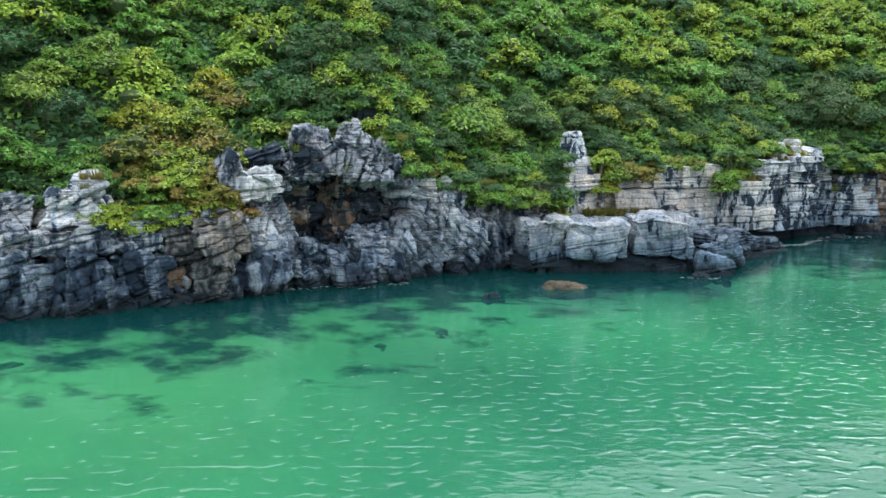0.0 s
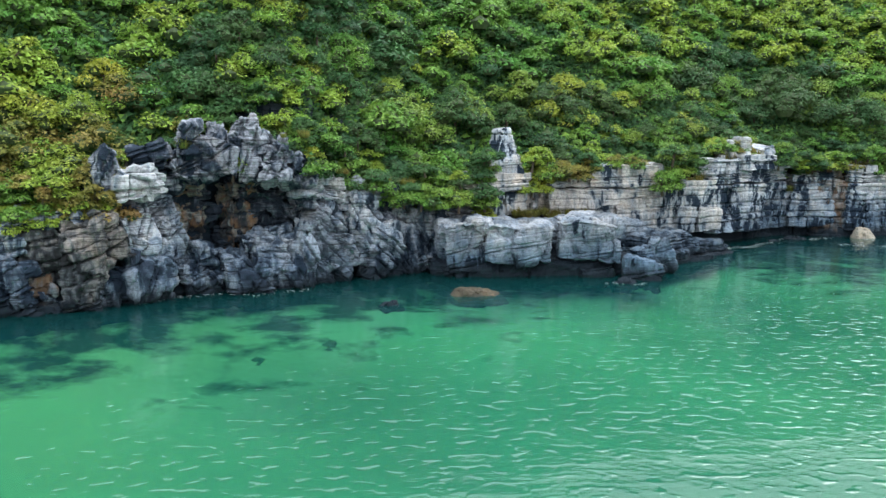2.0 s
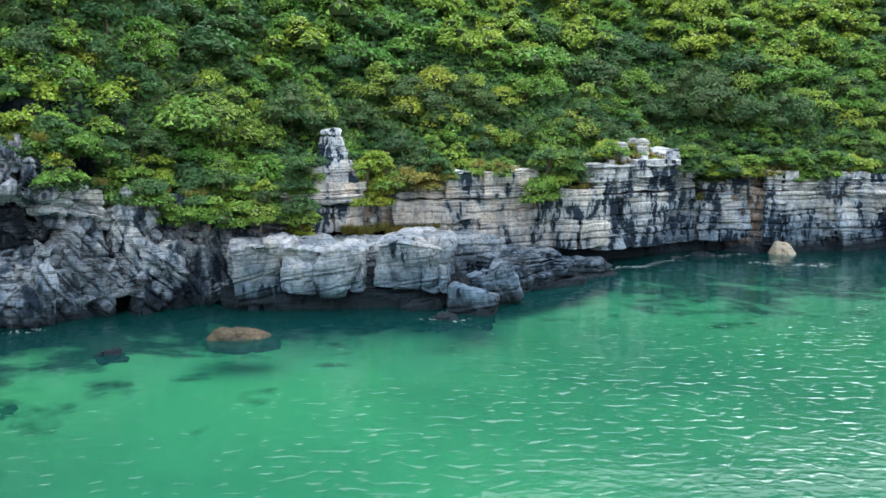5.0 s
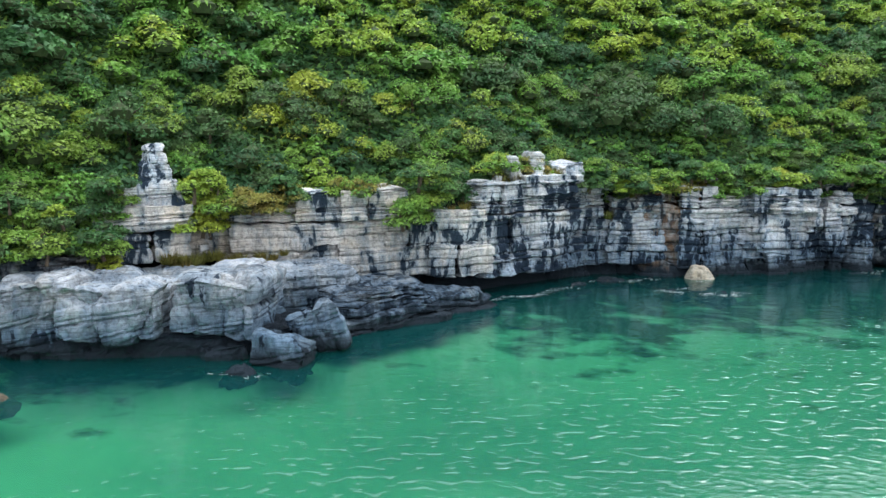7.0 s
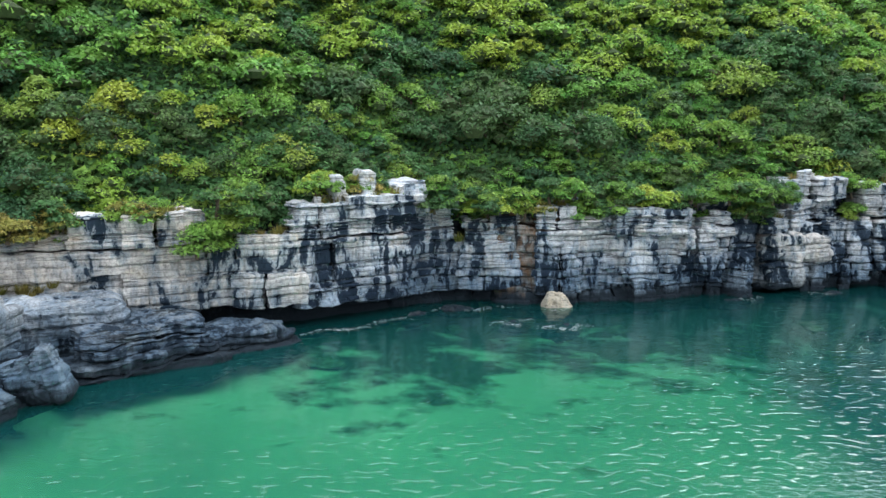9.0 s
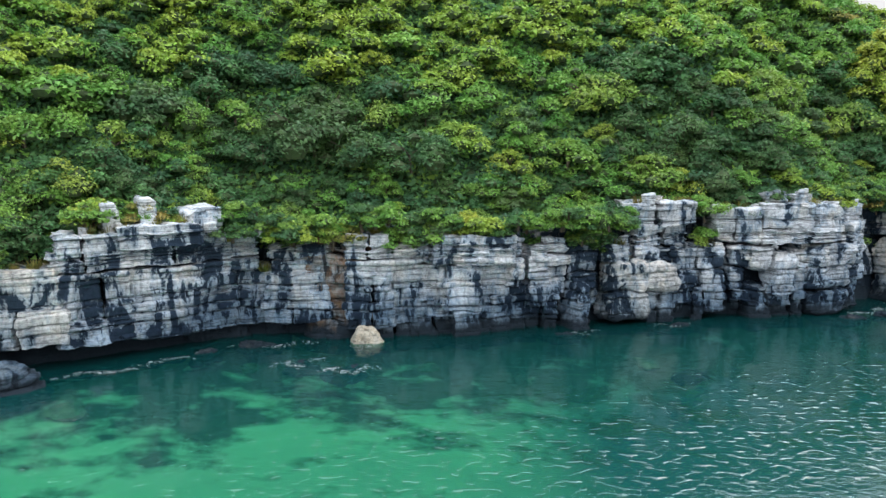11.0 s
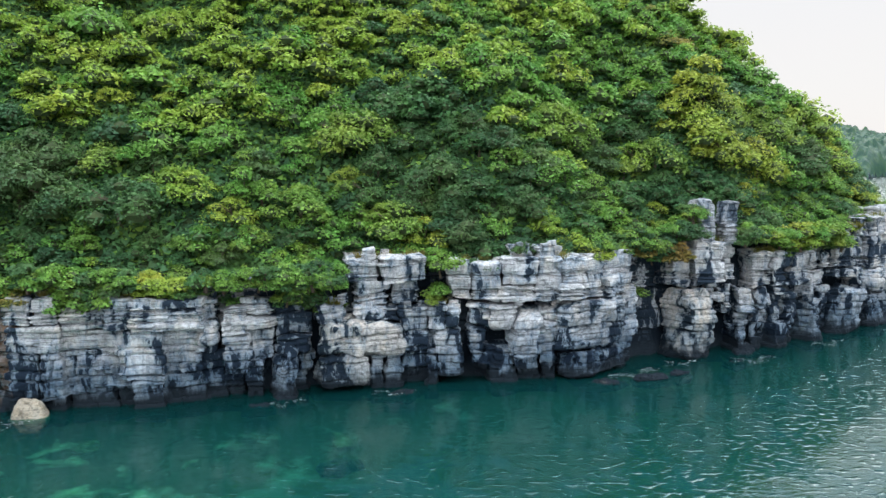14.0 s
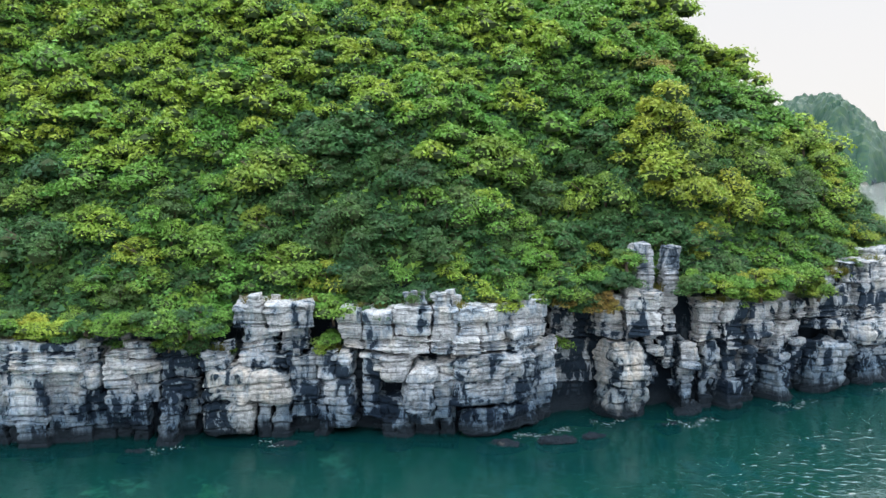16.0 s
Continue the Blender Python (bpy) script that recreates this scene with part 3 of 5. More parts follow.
def columns(parent, table, seed, mat, deep=2.4, odds=0.35, tips=0.0, keep=False, wide=1.0, lap=0.4, **kw):
    """Rows: from x, to x, how far proud, foot, top. Each column is cut into blocks along the bedding and the upright joints."""
    rnd = random.Random(seed)
    for x0, x1, proud, foot, top in table:
        if proud > -0.7:
            TOPS.append((x0, x1, top))
        cuts = [foot] + [b + (rnd.uniform(-0.12, 0.12) if b > 5 else rnd.uniform(-0.45, 0.45)) for b in BEDS if foot + 0.7 < b < top - 0.6] + [top]
        k = 1
        while k < len(cuts) - 1:
            if rnd.random() < odds and abs(cuts[k] - 5.15) > 0.3 and cuts[k + 1] - cuts[k - 1] < 3.2:
                del cuts[k]
            else:
                k += 1
        for za, zb in zip(cuts, cuts[1:]):
            width = (x1 - x0) / wide
            pieces = 1 if width < 1.7 else rnd.choice([1, 2]) if width < 2.8 else rnd.choice([2, 2, 3])
            if width > 4.5:
                pieces += 1
            xl, xr = x0 - rnd.uniform(0, lap), x1 + rnd.uniform(0, lap)
            marks = [xl] + sorted(x0 + (x1 - x0) * (p + rnd.uniform(-0.28, 0.28)) / pieces for p in range(1, pieces)) + [xr]
            for xa, xb in zip(marks, marks[1:]):
                ya, yb = on_line(xa), on_line(xb)
                turn = math.degrees(math.atan2(yb - ya, xb - xa))
                out = Vector((yb - ya, xa - xb, 0)).normalized()
                opts = dict(kw)
                if "power" not in opts:
                    opts["power"] = rnd.choice([6.0, 9.0, 14.0, 20.0]) if za < 4.5 else rnd.choice([12.0, 16.0, 24.0])
                    opts["rough"] = rnd.uniform(0.06, 0.13)
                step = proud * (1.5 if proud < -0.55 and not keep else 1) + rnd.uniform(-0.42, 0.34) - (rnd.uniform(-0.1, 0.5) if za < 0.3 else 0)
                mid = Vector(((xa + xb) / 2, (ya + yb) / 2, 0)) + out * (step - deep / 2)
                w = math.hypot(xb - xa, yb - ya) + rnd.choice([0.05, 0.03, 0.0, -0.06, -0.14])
                # set-back columns take the darker stone: recess shade in the colour, with algae
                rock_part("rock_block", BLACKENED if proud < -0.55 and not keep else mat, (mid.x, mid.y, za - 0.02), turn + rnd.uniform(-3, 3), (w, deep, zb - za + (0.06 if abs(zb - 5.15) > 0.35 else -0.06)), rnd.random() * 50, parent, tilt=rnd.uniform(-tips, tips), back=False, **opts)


east_cliff = empty("sea_cliff", "pale grey bedded limestone cliff with black streaks and upright joints", "cliff", (70, 78, 0))
middle_cliff = empty("sea_cliff", "pale limestone cliff in level beds overhanging a dark sea notch", "cliff", (30, 68, 0))
west_cliff = empty("sea_cliff", "dark jagged karst limestone cliff with a shallow cave", "cliff", (-10, 45, 0))


def centred(parent):
    """Hold the parts of a thing in the world while it stands at its base."""
    for o in parent.children:
        o.matrix_parent_inverse = Matrix.Translation(parent.location).inverted()


MIDDLE = [(8.3, 11.6, 0.3, 3.4, 6.3), (11.3, 14.0, -0.5, 3.2, 5.2), (14.0, 17.0, -0.2, 3.0, 6.0), (17.0, 19.6, 0.2, 1.6, 6.9), (19.6, 23.2, 0.5, 1.6, 6.9),
          (23.4, 24.8, 0.1, 1.6, 5.3), (24.8, 28.2, 0.5, 1.5, 5.6), (28.2, 31.0, 0.4, 1.2, 7.3), (31.0, 34.3, 0.5, 1.0, 7.6)]
INLET = [(34.4, 36.0, -0.5, 0.9, 6.4), (34.0, 35.4, -0.5, 6.4, 8.3), (36.0, 37.3, -0.1, 4.4, 6.5), (36.0, 38.1, -0.5, 0.9, 4.4), (38.0, 41.5, 0.1, 0.9, 5.8), (43.1, 45.4, 0.3, -1.0, 6.7), (45.5, 46.9, 0.1, -1.0, 5.9),
         (46.9, 49.4, 0.2, 4.7, 6.4), (46.9, 49.3, 0.0, 1.7, 4.6), (46.6, 49.2, 0.1, -1.0, 1.7), (49.6, 53.1, 0.45, 4.7, 6.4), (49.4, 50.9, 0.2, 1.6, 4.6), (50.9, 53.0, 0.1, -1.0, 4.7), (49.4, 51.0, 0.3, -1.0, 1.5)]
EAST = [(52.8, 53.9, 0.3, 2.9, 6.2), (53.0, 54.4, -0.3, -1.0, 3.0), (54.3, 55.6, 0.3, 1.5, 5.6), (54.4, 56.4, -0.4, -1.0, 2.4), (55.6, 57.0, 0.1, 4.3, 5.9), (55.6, 57.0, -0.3, 2.2, 4.3), (53.2, 57.2, -0.7, 5.6, 7.1),
        (57.0, 59.2, -0.54, -1.0, 5.7), (59.6, 61.2, 0.3, 4.2, 5.5), (62.0, 64.4, 0.2, 4.2, 5.3), (62.0, 65.6, -0.3, 5.3, 6.8), (61.6, 65.9, 0.1, 6.7, 8.2), (62.7, 64.4, -0.1, -1.0, 2.1),
        (64.5, 66.0, 0.3, 1.1, 5.1), (64.4, 66.6, -0.3, -1.0, 1.1), (66.0, 66.7, 0.1, -1.0, 5.0), (66.7, 68.4, 0.5, 0.4, 3.3), (66.2, 68.2, 0.3, 3.4, 5.2), (67.6, 71.0, 0.1, 5.3, 7.8),
        (69.0, 70.4, -0.2, 3.6, 5.2), (69.0, 70.2, 0.1, 1.2, 3.5), (69.0, 70.2, -0.4, -1.0, 1.2), (70.3, 71.8, 0.5, 3.5, 5.3), (70.2, 71.7, 0.0, -1.0, 2.3), (71.8, 73.4, -0.2, -1.0, 1.9), (73.5, 74.6, 0.1, -1.0, 4.9),
        (71.0, 74.6, 0.1, 5.3, 8.0), (71.6, 72.7, -0.2, 8.0, 8.8), (73.1, 74.2, -0.3, 8.0, 8.6), (74.6, 79.9, 0.2, 5.3, 8.0), (79.3, 80.6, -0.3, -1.0, 5.1)]
POINT = [(80.6, 83.3, -0.8, 5.0, 7.6), (83.4, 84.9, -0.4, 5.2, 7.6), (84.9, 87.2, 0.4, 5.2, 8.2), (87.4, 88.4, 0.0, 5.4, 8.2), (89.8, 91.4, -0.1, 4.7, 7.3), (91.6, 94.6, 0.4, 4.5, 7.2), (94.9, 96.2, -0.5, 4.6, 6.6),
         (96.4, 98.2, -0.5, 3.8, 7.4), (98.4, 101.0, -0.2, 4.4, 8.6), (101.0, 104.2, 0.0, 5.0, 9.2), (104.0, 107.3, 0.1, 4.8, 9.8), (86.4, 87.3, -0.5, 1.4, 5.0), (87.3, 88.2, 0.0, 2.9, 4.9), (88.5, 89.7, 0.1, -1.0, 2.9),
         (90.3, 91.3, -0.4, -1.0, 3.0), (91.9, 92.9, -0.2, -1.0, 4.3), (93.1, 94.4, 0.5, -1.0, 4.0), (95.4, 96.6, 0.0, 3.2, 4.6), (97.0, 98.0, -0.4, -1.0, 3.8), (100.9, 102.0, -0.3, -1.0, 4.4), (107.3, 111.5, 0.0, -1.0, 9.0)]
BULGES = [(59.6, 64.4, 0.9, 2.1, 4.2), (59.7, 62.7, 0.8, 0.3, 2.1), (57.0, 58.2, 0.5, -0.6, 3.0), (71.7, 73.6, 0.7, 2.0, 4.7), (74.5, 79.2, 0.65, 1.7, 5.1), (75.4, 79.3, 0.45, 0.1, 1.6), (83.6, 86.1, 1.0, -0.6, 5.1),
          (88.4, 89.7, 0.5, 2.9, 4.9), (90.2, 91.3, 0.3, 3.1, 4.5), (95.1, 97.0, 0.6, -0.8, 3.2), (98.2, 100.8, 0.7, -0.6, 3.5), (101.8, 106.4, 0.6, 3.0, 5.0), (102.4, 106.8, 0.4, -0.8, 2.9), (88.0, 90.4, 0.9, -0.4, 0.3)]
columns(middle_cliff, [r for r in MIDDLE if r[0] < 28], 3, CREAM, odds=0.6, wide=1.9, power=22.0, rough=0.07, groove=0.11, chips=0.24, res=0.13, warp=0.5, span=1.9)
columns(middle_cliff, [r for r in MIDDLE if r[0] > 28], 29, STREAK, odds=0.5, wide=1.3, power=18.0, rough=0.08, groove=0.15, chips=0.28, res=0.13, warp=0.5, span=1.5)
columns(middle_cliff, INLET, 4, PALE, odds=0.5, wide=1.3, power=18.0, rough=0.08, groove=0.16, chips=0.3, res=0.13, warp=0.55, span=1.3)
columns(middle_cliff, [(40.6, 44.0, 0.05, -1.0, 6.3)], 5, RUST, wide=2.4, power=14.0, chips=0.3)
# backing under the overhang; the notch's shade is in its near-black colour
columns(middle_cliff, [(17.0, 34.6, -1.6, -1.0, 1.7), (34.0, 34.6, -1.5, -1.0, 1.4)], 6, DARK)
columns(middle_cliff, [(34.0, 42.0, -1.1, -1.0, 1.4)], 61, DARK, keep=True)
columns(east_cliff, EAST, 7, PALE, lap=0.15, groove=0.16, chips=0.28, res=0.14, warp=0.55)
columns(east_cliff, [r for r in POINT if r[3] < 3], 8, STREAK, lap=0.05, wide=1.5, groove=0.15, flutes=0.12, chips=0.28, res=0.14, warp=0.6)
columns(east_cliff, [r for r in POINT if r[3] > 3], 28, STREAK, lap=0.1, groove=0.15, flutes=0.12, chips=0.3, res=0.14, warp=0.6)
# single blocks standing over the rim: from x, to x, foot, top, how far proud, tilt, taper
STACKS = [(9.0, 11.5, 6.0, 7.7, 0.1, 2, 0.2), (9.7, 11.1, 7.4, 8.7, 0.0, -3, 0.25), (10.0, 10.8, 8.5, 9.6, -0.1, 4, 0.4), (30.2, 31.0, 7.2, 8.8, -0.4, 3, 0.2), (31.7, 32.6, 7.3, 9.1, -0.1, -2, 0.15), (33.8, 35.0, 7.0, 8.3, -0.5, 2, 0.15),
          (87.4, 88.4, 8.0, 9.5, 0.1, 2, 0.1), (87.3, 88.5, 9.4, 11.1, 0.0, -3, 0.15), (85.6, 86.9, 8.0, 9.7, -0.4, -2, 0.1), (85.4, 86.8, 9.5, 11.3, -0.5, 3, 0.15)]
for k, (x0, x1, foot, top, proud, tip, taper) in enumerate(STACKS):
    ya, yb = on_line(x0), on_line(x1)
    out = Vector((yb - ya, x0 - x1, 0)).normalized()
    mid = Vector(((x0 + x1) / 2, (ya + yb) / 2, 0)) + out * (proud - 0.8)
    rock_part("rock_pillar", STREAK if x0 < 80 else GREY, (mid.x, mid.y, foot), math.degrees(math.atan2(yb - ya, x1 - x0)), (math.hypot(x1 - x0, yb - ya), 1.6, top - foot), 60 + k, east_cliff if x0 > 53 else middle_cliff,
              power=9.0, rough=0.07, groove=0.1, chips=0.15, warp=0.35, facet=0.12, cell=0.9, tilt=tip, taper=taper, res=0.11)
for k, (x0, x1, proud, foot, top) in enumerate(BULGES):
    ya, yb = on_line(x0), on_line(x1)
    out = Vector((yb - ya, x0 - x1, 0)).normalized()
    mid = Vector(((x0 + x1) / 2, (ya + yb) / 2, 0)) + out * (proud - 1.3)
    rock_part("rock_block", CREAM if k in (0, 1, 6) else PALE, (mid.x, mid.y, foot), math.degrees(math.atan2(yb - ya, x1 - x0)), (math.hypot(x1 - x0, yb - ya), 2.6, top - foot), 90 + k, east_cliff,
              power=6.0, rough=0.16, groove=0.17, chips=0.22, res=0.13, taper=0.5 if k == 2 else 0.12 if x1 - x0 < 3 else 0.0)
# near-black backing that paints the shade in gaps between columns
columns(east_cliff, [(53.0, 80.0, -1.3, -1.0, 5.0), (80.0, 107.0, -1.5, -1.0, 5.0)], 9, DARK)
# the karst: from x, to x, foot, top, how far proud, depth, stone, dip of the beds, tilt, taper, edge
CRAGS = [(-46, -36, -1, 4.4, 0.2, 4, GREY, 15, 0, 0.1, 6), (-37, -30, -1, 4.8, 0.4, 4, GREY, 15, 4, 0.1, 6), (-31, -24, -1, 4.6, 0.4, 4, NAVY, 15, -4, 0.1, 6),
         (-25.6, -22.2, -1, 3.4, 0.9, 3.4, NAVY, 14, 4, 0.15, 5), (-22.6, -20.6, -1, 3.3, 1.0, 3.2, NAVY, 14, -5, 0.2, 5), (-21.2, -19.0, -1, 2.6, 1.2, 3.2, NAVY, 18, 4, 0.2, 5), (-19.4, -17.4, -1, 3.0, 1.0, 3.2, NAVY, 20, -4, 0.2, 6), (-17.8, -15.2, -1, 3.1, 1.1, 3.2, NAVY, 22, 3, 0.15, 6),
         (-24.6, -19.4, 2.6, 4.0, 0.4, 3.2, GREY, 12, 6, 0.1, 6), (-20.3, -17.2, 2.8, 4.4, 0.5, 3.2, GREY, 14, 9, 0.0, 7), (-18.2, -15.0, 2.9, 4.7, 0.5, 3.2, GREY, 10, 3, 0.0, 7),
         (-20.3, -17.8, 4.3, 6.3, -0.3, 2.4, PALE, 24, 14, 0.5, 6), (-19.0, -17.4, 4.4, 7.0, -0.4, 2.2, PALE, 24, 8, 0.6, 6), (-21.9, -20.4, 4.0, 5.9, -0.2, 2.4, GREY, 24, -8, 0.4, 5), (-24.0, -21.6, 3.8, 5.8, -0.5, 2.4, SPIRE, 20, 6, 0.3, 5),
         (-15.5, -13.6, -1, 4.5, 0.4, 3.2, EARTHY, 8, 2, 0.1, 7), (-14.0, -12.0, -1, 4.6, 0.3, 3.2, EARTHY, 16, -4, 0.15, 7), (-16.6, -12.6, 4.1, 5.0, -0.2, 2.6, GREY, 4, 3, 0.1, 6),
         (-12.9, -11.0, -1, 2.2, 0.6, 3.0, GREY, -22, -10, 0.2, 5), (-12.7, -11.1, 2.0, 5.3, 0.2, 3.0, EARTHY, 24, 8, 0.2, 6), (-13.0, -11.4, 4.6, 6.1, -0.2, 2.4, GREY, 20, -12, 0.3, 5),
         (-11.3, -9.8, -1, 4.9, 0.6, 2.6, WASHED, 62, 7, 0.25, 7), (-11.2, -9.6, 5.5, 7.5, 0.3, 2.4, PALE, 6, 5, 0.25, 5), (-11.3, -9.7, 4.6, 5.8, -0.1, 2.4, SPIRE, 10, -6, 0.1, 5), (-11.8, -10.9, 5.8, 8.4, -0.5, 1.6, SPIRE, 60, -12, 0.5, 6),
         (-10.0, -8.4, -1, 5.9, -0.7, 3.0, NAVY, 30, 4, 0.2, 6), (-8.8, -7.3, -1, 2.6, 0.3, 3.0, NAVY, 20, -6, 0.3, 5),
         (-7.4, -4.6, -0.9, 1.5, 1.1, 3.2, WASHED, 3, 3, 0.25, 4), (-5.0, -2.2, -0.9, 1.5, 1.3, 3.2, WASHED, -4, -3, 0.25, 4), (-7.6, -5.2, 0.6, 2.3, 0.4, 3.0, WASHED, 6, 6, 0.3, 4), (-5.6, -3.2, 0.8, 2.5, 0.6, 3.0, WASHED, -6, -5, 0.3, 4),
         (-5.2, -3.3, 1.8, 3.1, -0.2, 2.4, WASHED, -10, -8, 0.4, 4), (-3.2, -1.9, -0.9, 4.0, 0.5, 2.4, NAVY, -60, -7, 0.35, 5), (-4.2, -2.9, 1.6, 3.4, -0.6, 2.0, NAVY, -50, 6, 0.3, 5),
         (-9.3, -7.4, 6.5, 8.4, 0.0, 2.8, SPIRE, 20, 6, 0.15, 7), (-8.0, -6.3, 6.7, 9.1, -0.3, 2.6, SPIRE, 36, -7, 0.3, 6), (-6.3, -4.7, 6.2, 9.3, 0.1, 2.6, SPIRE, 70, 4, 0.25, 8), (-4.9, -3.4, 6.1, 8.1, 0.2, 2.6, SPIRE, 64, -5, 0.2, 7), (-3.6, -2.1, 6.0, 8.0, 0.1, 2.6, SPIRE, 50, 7, 0.25, 7),
         (-4.9, -2.6, 7.7, 9.0, -0.7, 2.0, SPIRE, 30, 5, 0.4, 6), (-8.9, -7.6, 7.8, 9.7, -0.4, 1.6, SPIRE, 40, 8, 0.95, 7), (-7.6, -6.2, 8.0, 9.6, -0.6, 1.6, SPIRE, 60, -6, 0.7, 7), (-6.3, -5.0, 8.4, 10.1, -0.4, 1.4, SPIRE, 70, 6, 0.9, 7), (-5.2, -4.0, 7.8, 9.3, -0.5, 1.4, SPIRE, 66, -9, 0.8, 7),
         (-9.9, -8.6, 6.0, 7.6, -0.6, 2.0, SPIRE, 10, -8, 0.2, 6), (-10.6, -9.2, 7.0, 8.6, -1.0, 1.6, SPIRE, 20, 10, 0.4, 5),
         (-2.4, -0.1, 5.2, 6.8, 0.1, 2.8, GREY, -16, -8, 0.2, 5), (-2.2, 0.6, 4.4, 5.6, -0.3, 2.8, SPIRE, -10, -4, 0.0, 5), (-1.9, -0.2, -1, 5.0, -0.4, 3.2, NAVY, -52, -9, 0.3, 5), (-0.3, 1.3, 0.9, 5.4, 0.5, 3.0, GREY, -58, -12, 0.4, 4),
         (0.7, 2.5, -1, 3.6, 0.7, 3.0, GREY, -40, -8, 0.35, 4), (2.4, 3.7, -1, 3.5, 0.0, 3.0, NAVY, -62, -7, 0.3, 5), (0.5, 2.1, 3.4, 6.2, -0.3, 2.4, WASHED, -56, -12, 0.4, 5), (1.8, 3.6, 3.2, 6.0, -0.8, 2.4, SPIRE, -50, -10, 0.4, 5),
         (3.3, 4.9, -1, 4.3, 0.6, 3.2, GREY, -66, -5, 0.2, 6), (4.9, 6.0, -1, 3.8, 0.9, 3.4, NAVY, -68, -5, 0.2, 6), (5.8, 7.4, -1, 3.8, 2.0, 3.6, GREY, -60, -4, 0.2, 6), (3.0, 6.0, 3.2, 4.9, -0.4, 2.6, GREY, -14, -6, 0.3, 5), (5.2, 8.2, 3.0, 4.6, 0.2, 2.8, GREY, -8, -4, 0.3, 5)]
for k, (x0, x1, foot, top, proud, deep, mat, dip, tip, taper, edge) in enumerate(CRAGS):
    ya, yb = on_line(x0), on_line(x1)
    out = Vector((yb - ya, x0 - x1, 0)).normalized()
    mid = Vector(((x0 + x1) / 2, (ya + yb) / 2, 0)) + out * (proud + 0.4 * math.sin(k * 2.4) - deep / 2)
    rock_part("rock_buttress", mat, (mid.x, mid.y, foot), math.degrees(math.atan2(yb - ya, x1 - x0)), (math.hypot(x1 - x0, yb - ya) + 0.02, deep, top - foot), 140 + k, west_cliff,
              power=edge + 3.0, rough=0.12, groove=0.2, chips=0.42, dip=dip, tilt=tip, taper=taper, warp=0.8, facet=0.38, cell=1.8 if top - foot > 2.2 else 1.1, res=0.12, back=x0 > -12 and foot > 5)
    if top > 4.0:
        TOPS.append((x0, x1, top))
# cave back wall, its base colour darkened as shade of the hollow
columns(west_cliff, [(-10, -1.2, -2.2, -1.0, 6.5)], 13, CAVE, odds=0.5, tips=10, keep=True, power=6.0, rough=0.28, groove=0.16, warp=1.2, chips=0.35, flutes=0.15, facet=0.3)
columns(west_cliff, [(-8.4, -5.2, -1.9, 1.6, 6.4)], 14, OCHRE, odds=0.9, keep=True, power=5.0, rough=0.2, warp=0.9, flutes=0.25, chips=0.25, facet=0.3, cell=1.3)
columns(west_cliff, [(-15.2, -14.2, 0.6, -1.0, 1.9)], 17, RUST, power=6.0, chips=0.3, facet=0.3)
SHARDS = random.Random(71)
for k in range(110):
    x = SHARDS.uniform(-23, 7)
    foot = SHARDS.uniform(0.0, 4.2) if not -9.5 < x < -1.5 else SHARDS.choice([0.0, 0.2, 0.6, 1.2, 2.0, 6.4, 7.2])
    w = SHARDS.uniform(0.35, 1.05)
    out = np.interp(x, [-23, -16, -14, 2, 7], [1.2, 1.3, 0.5, 0.5, 2.0]) - SHARDS.uniform(0.2, 0.8) - 0.15 * foot
    rock_part("rock_shard", SPIRE if foot > 5.8 else NAVY if x < -15 else GREY, (x + 0.5 * out, on_line(x) - 0.85 * out + 0.6, foot), SHARDS.uniform(-30, 60), (w, 1.3, SHARDS.uniform(0.35, 1.2)), 300 + k, west_cliff,
              power=9.0, rough=0.1, groove=0.12, warp=0.5, chips=0.2, facet=0.25, cell=0.5, dip=SHARDS.uniform(-30, 30), tilt=SHARDS.uniform(-30, 30), res=0.16)
# loose blocks along the rims and broken corners on the faces
LOOSE = random.Random(88)
for k in range(150):
    x0, x1, top = LOOSE.choice([t for t in TOPS if 8 < t[0] < 106 and t[2] > 4.5 and t[1] - t[0] < 8])
    x = LOOSE.uniform(x0, x1)
    thing = east_cliff if x > 53 else middle_cliff
    w = LOOSE.uniform(0.25, 0.8)
    z = top - 0.15 if k % 3 else LOOSE.uniform(1.5, max(2.0, top - 0.8))
    back = LOOSE.uniform(0.4, 1.3) if k % 3 else LOOSE.uniform(0.0, 0.25)
    rock_part("rock_shard", PALE if x > 28 else CREAM, (x + 0.2 * back, on_line(x) + back, z), LOOSE.uniform(-25, 60), (w, w * 0.9, w * LOOSE.uniform(0.5, 1.0)), 500 + k, thing,
              power=12.0, rough=0.05, groove=0.08, warp=0.3, chips=0.12, tilt=LOOSE.uniform(-9, 9), res=0.13)
for c in (east_cliff, middle_cliff, west_cliff):
    centred(c)

# ---- ledge and boulders at the sea's edge ----
def ledge(at, turn, size, beds, seed, label):
    """A low shelf of thin beds, each stepping back over the one below."""
    rnd = random.Random(seed)
    thing = empty("rock_ledge", label, "rock", at)
    thick = size[2] / beds
    inland = Vector((-math.sin(radians(turn)), math.cos(radians(turn)), 0))
    for k in range(beds):
        foot = Vector(at) + inland * (0.3 * k + rnd.uniform(-0.15, 0.15)) + Vector((rnd.uniform(-0.3, 0.3), 0, thick * k))
        rock_part("rock_bed", LEDGE, tuple(foot), turn + rnd.uniform(-4, 4), (size[0] * (1 - 0.06 * k) * rnd.uniform(0.9, 1.05), size[1], thick + 0.06), seed + k, thing,
                  power=9.0, rough=0.12, groove=0.14, res=0.13, warp=0.7, chips=0.3, facet=0.1, cell=1.6, dip=-4, tilt=rnd.uniform(-2, 2))
    centred(thing)


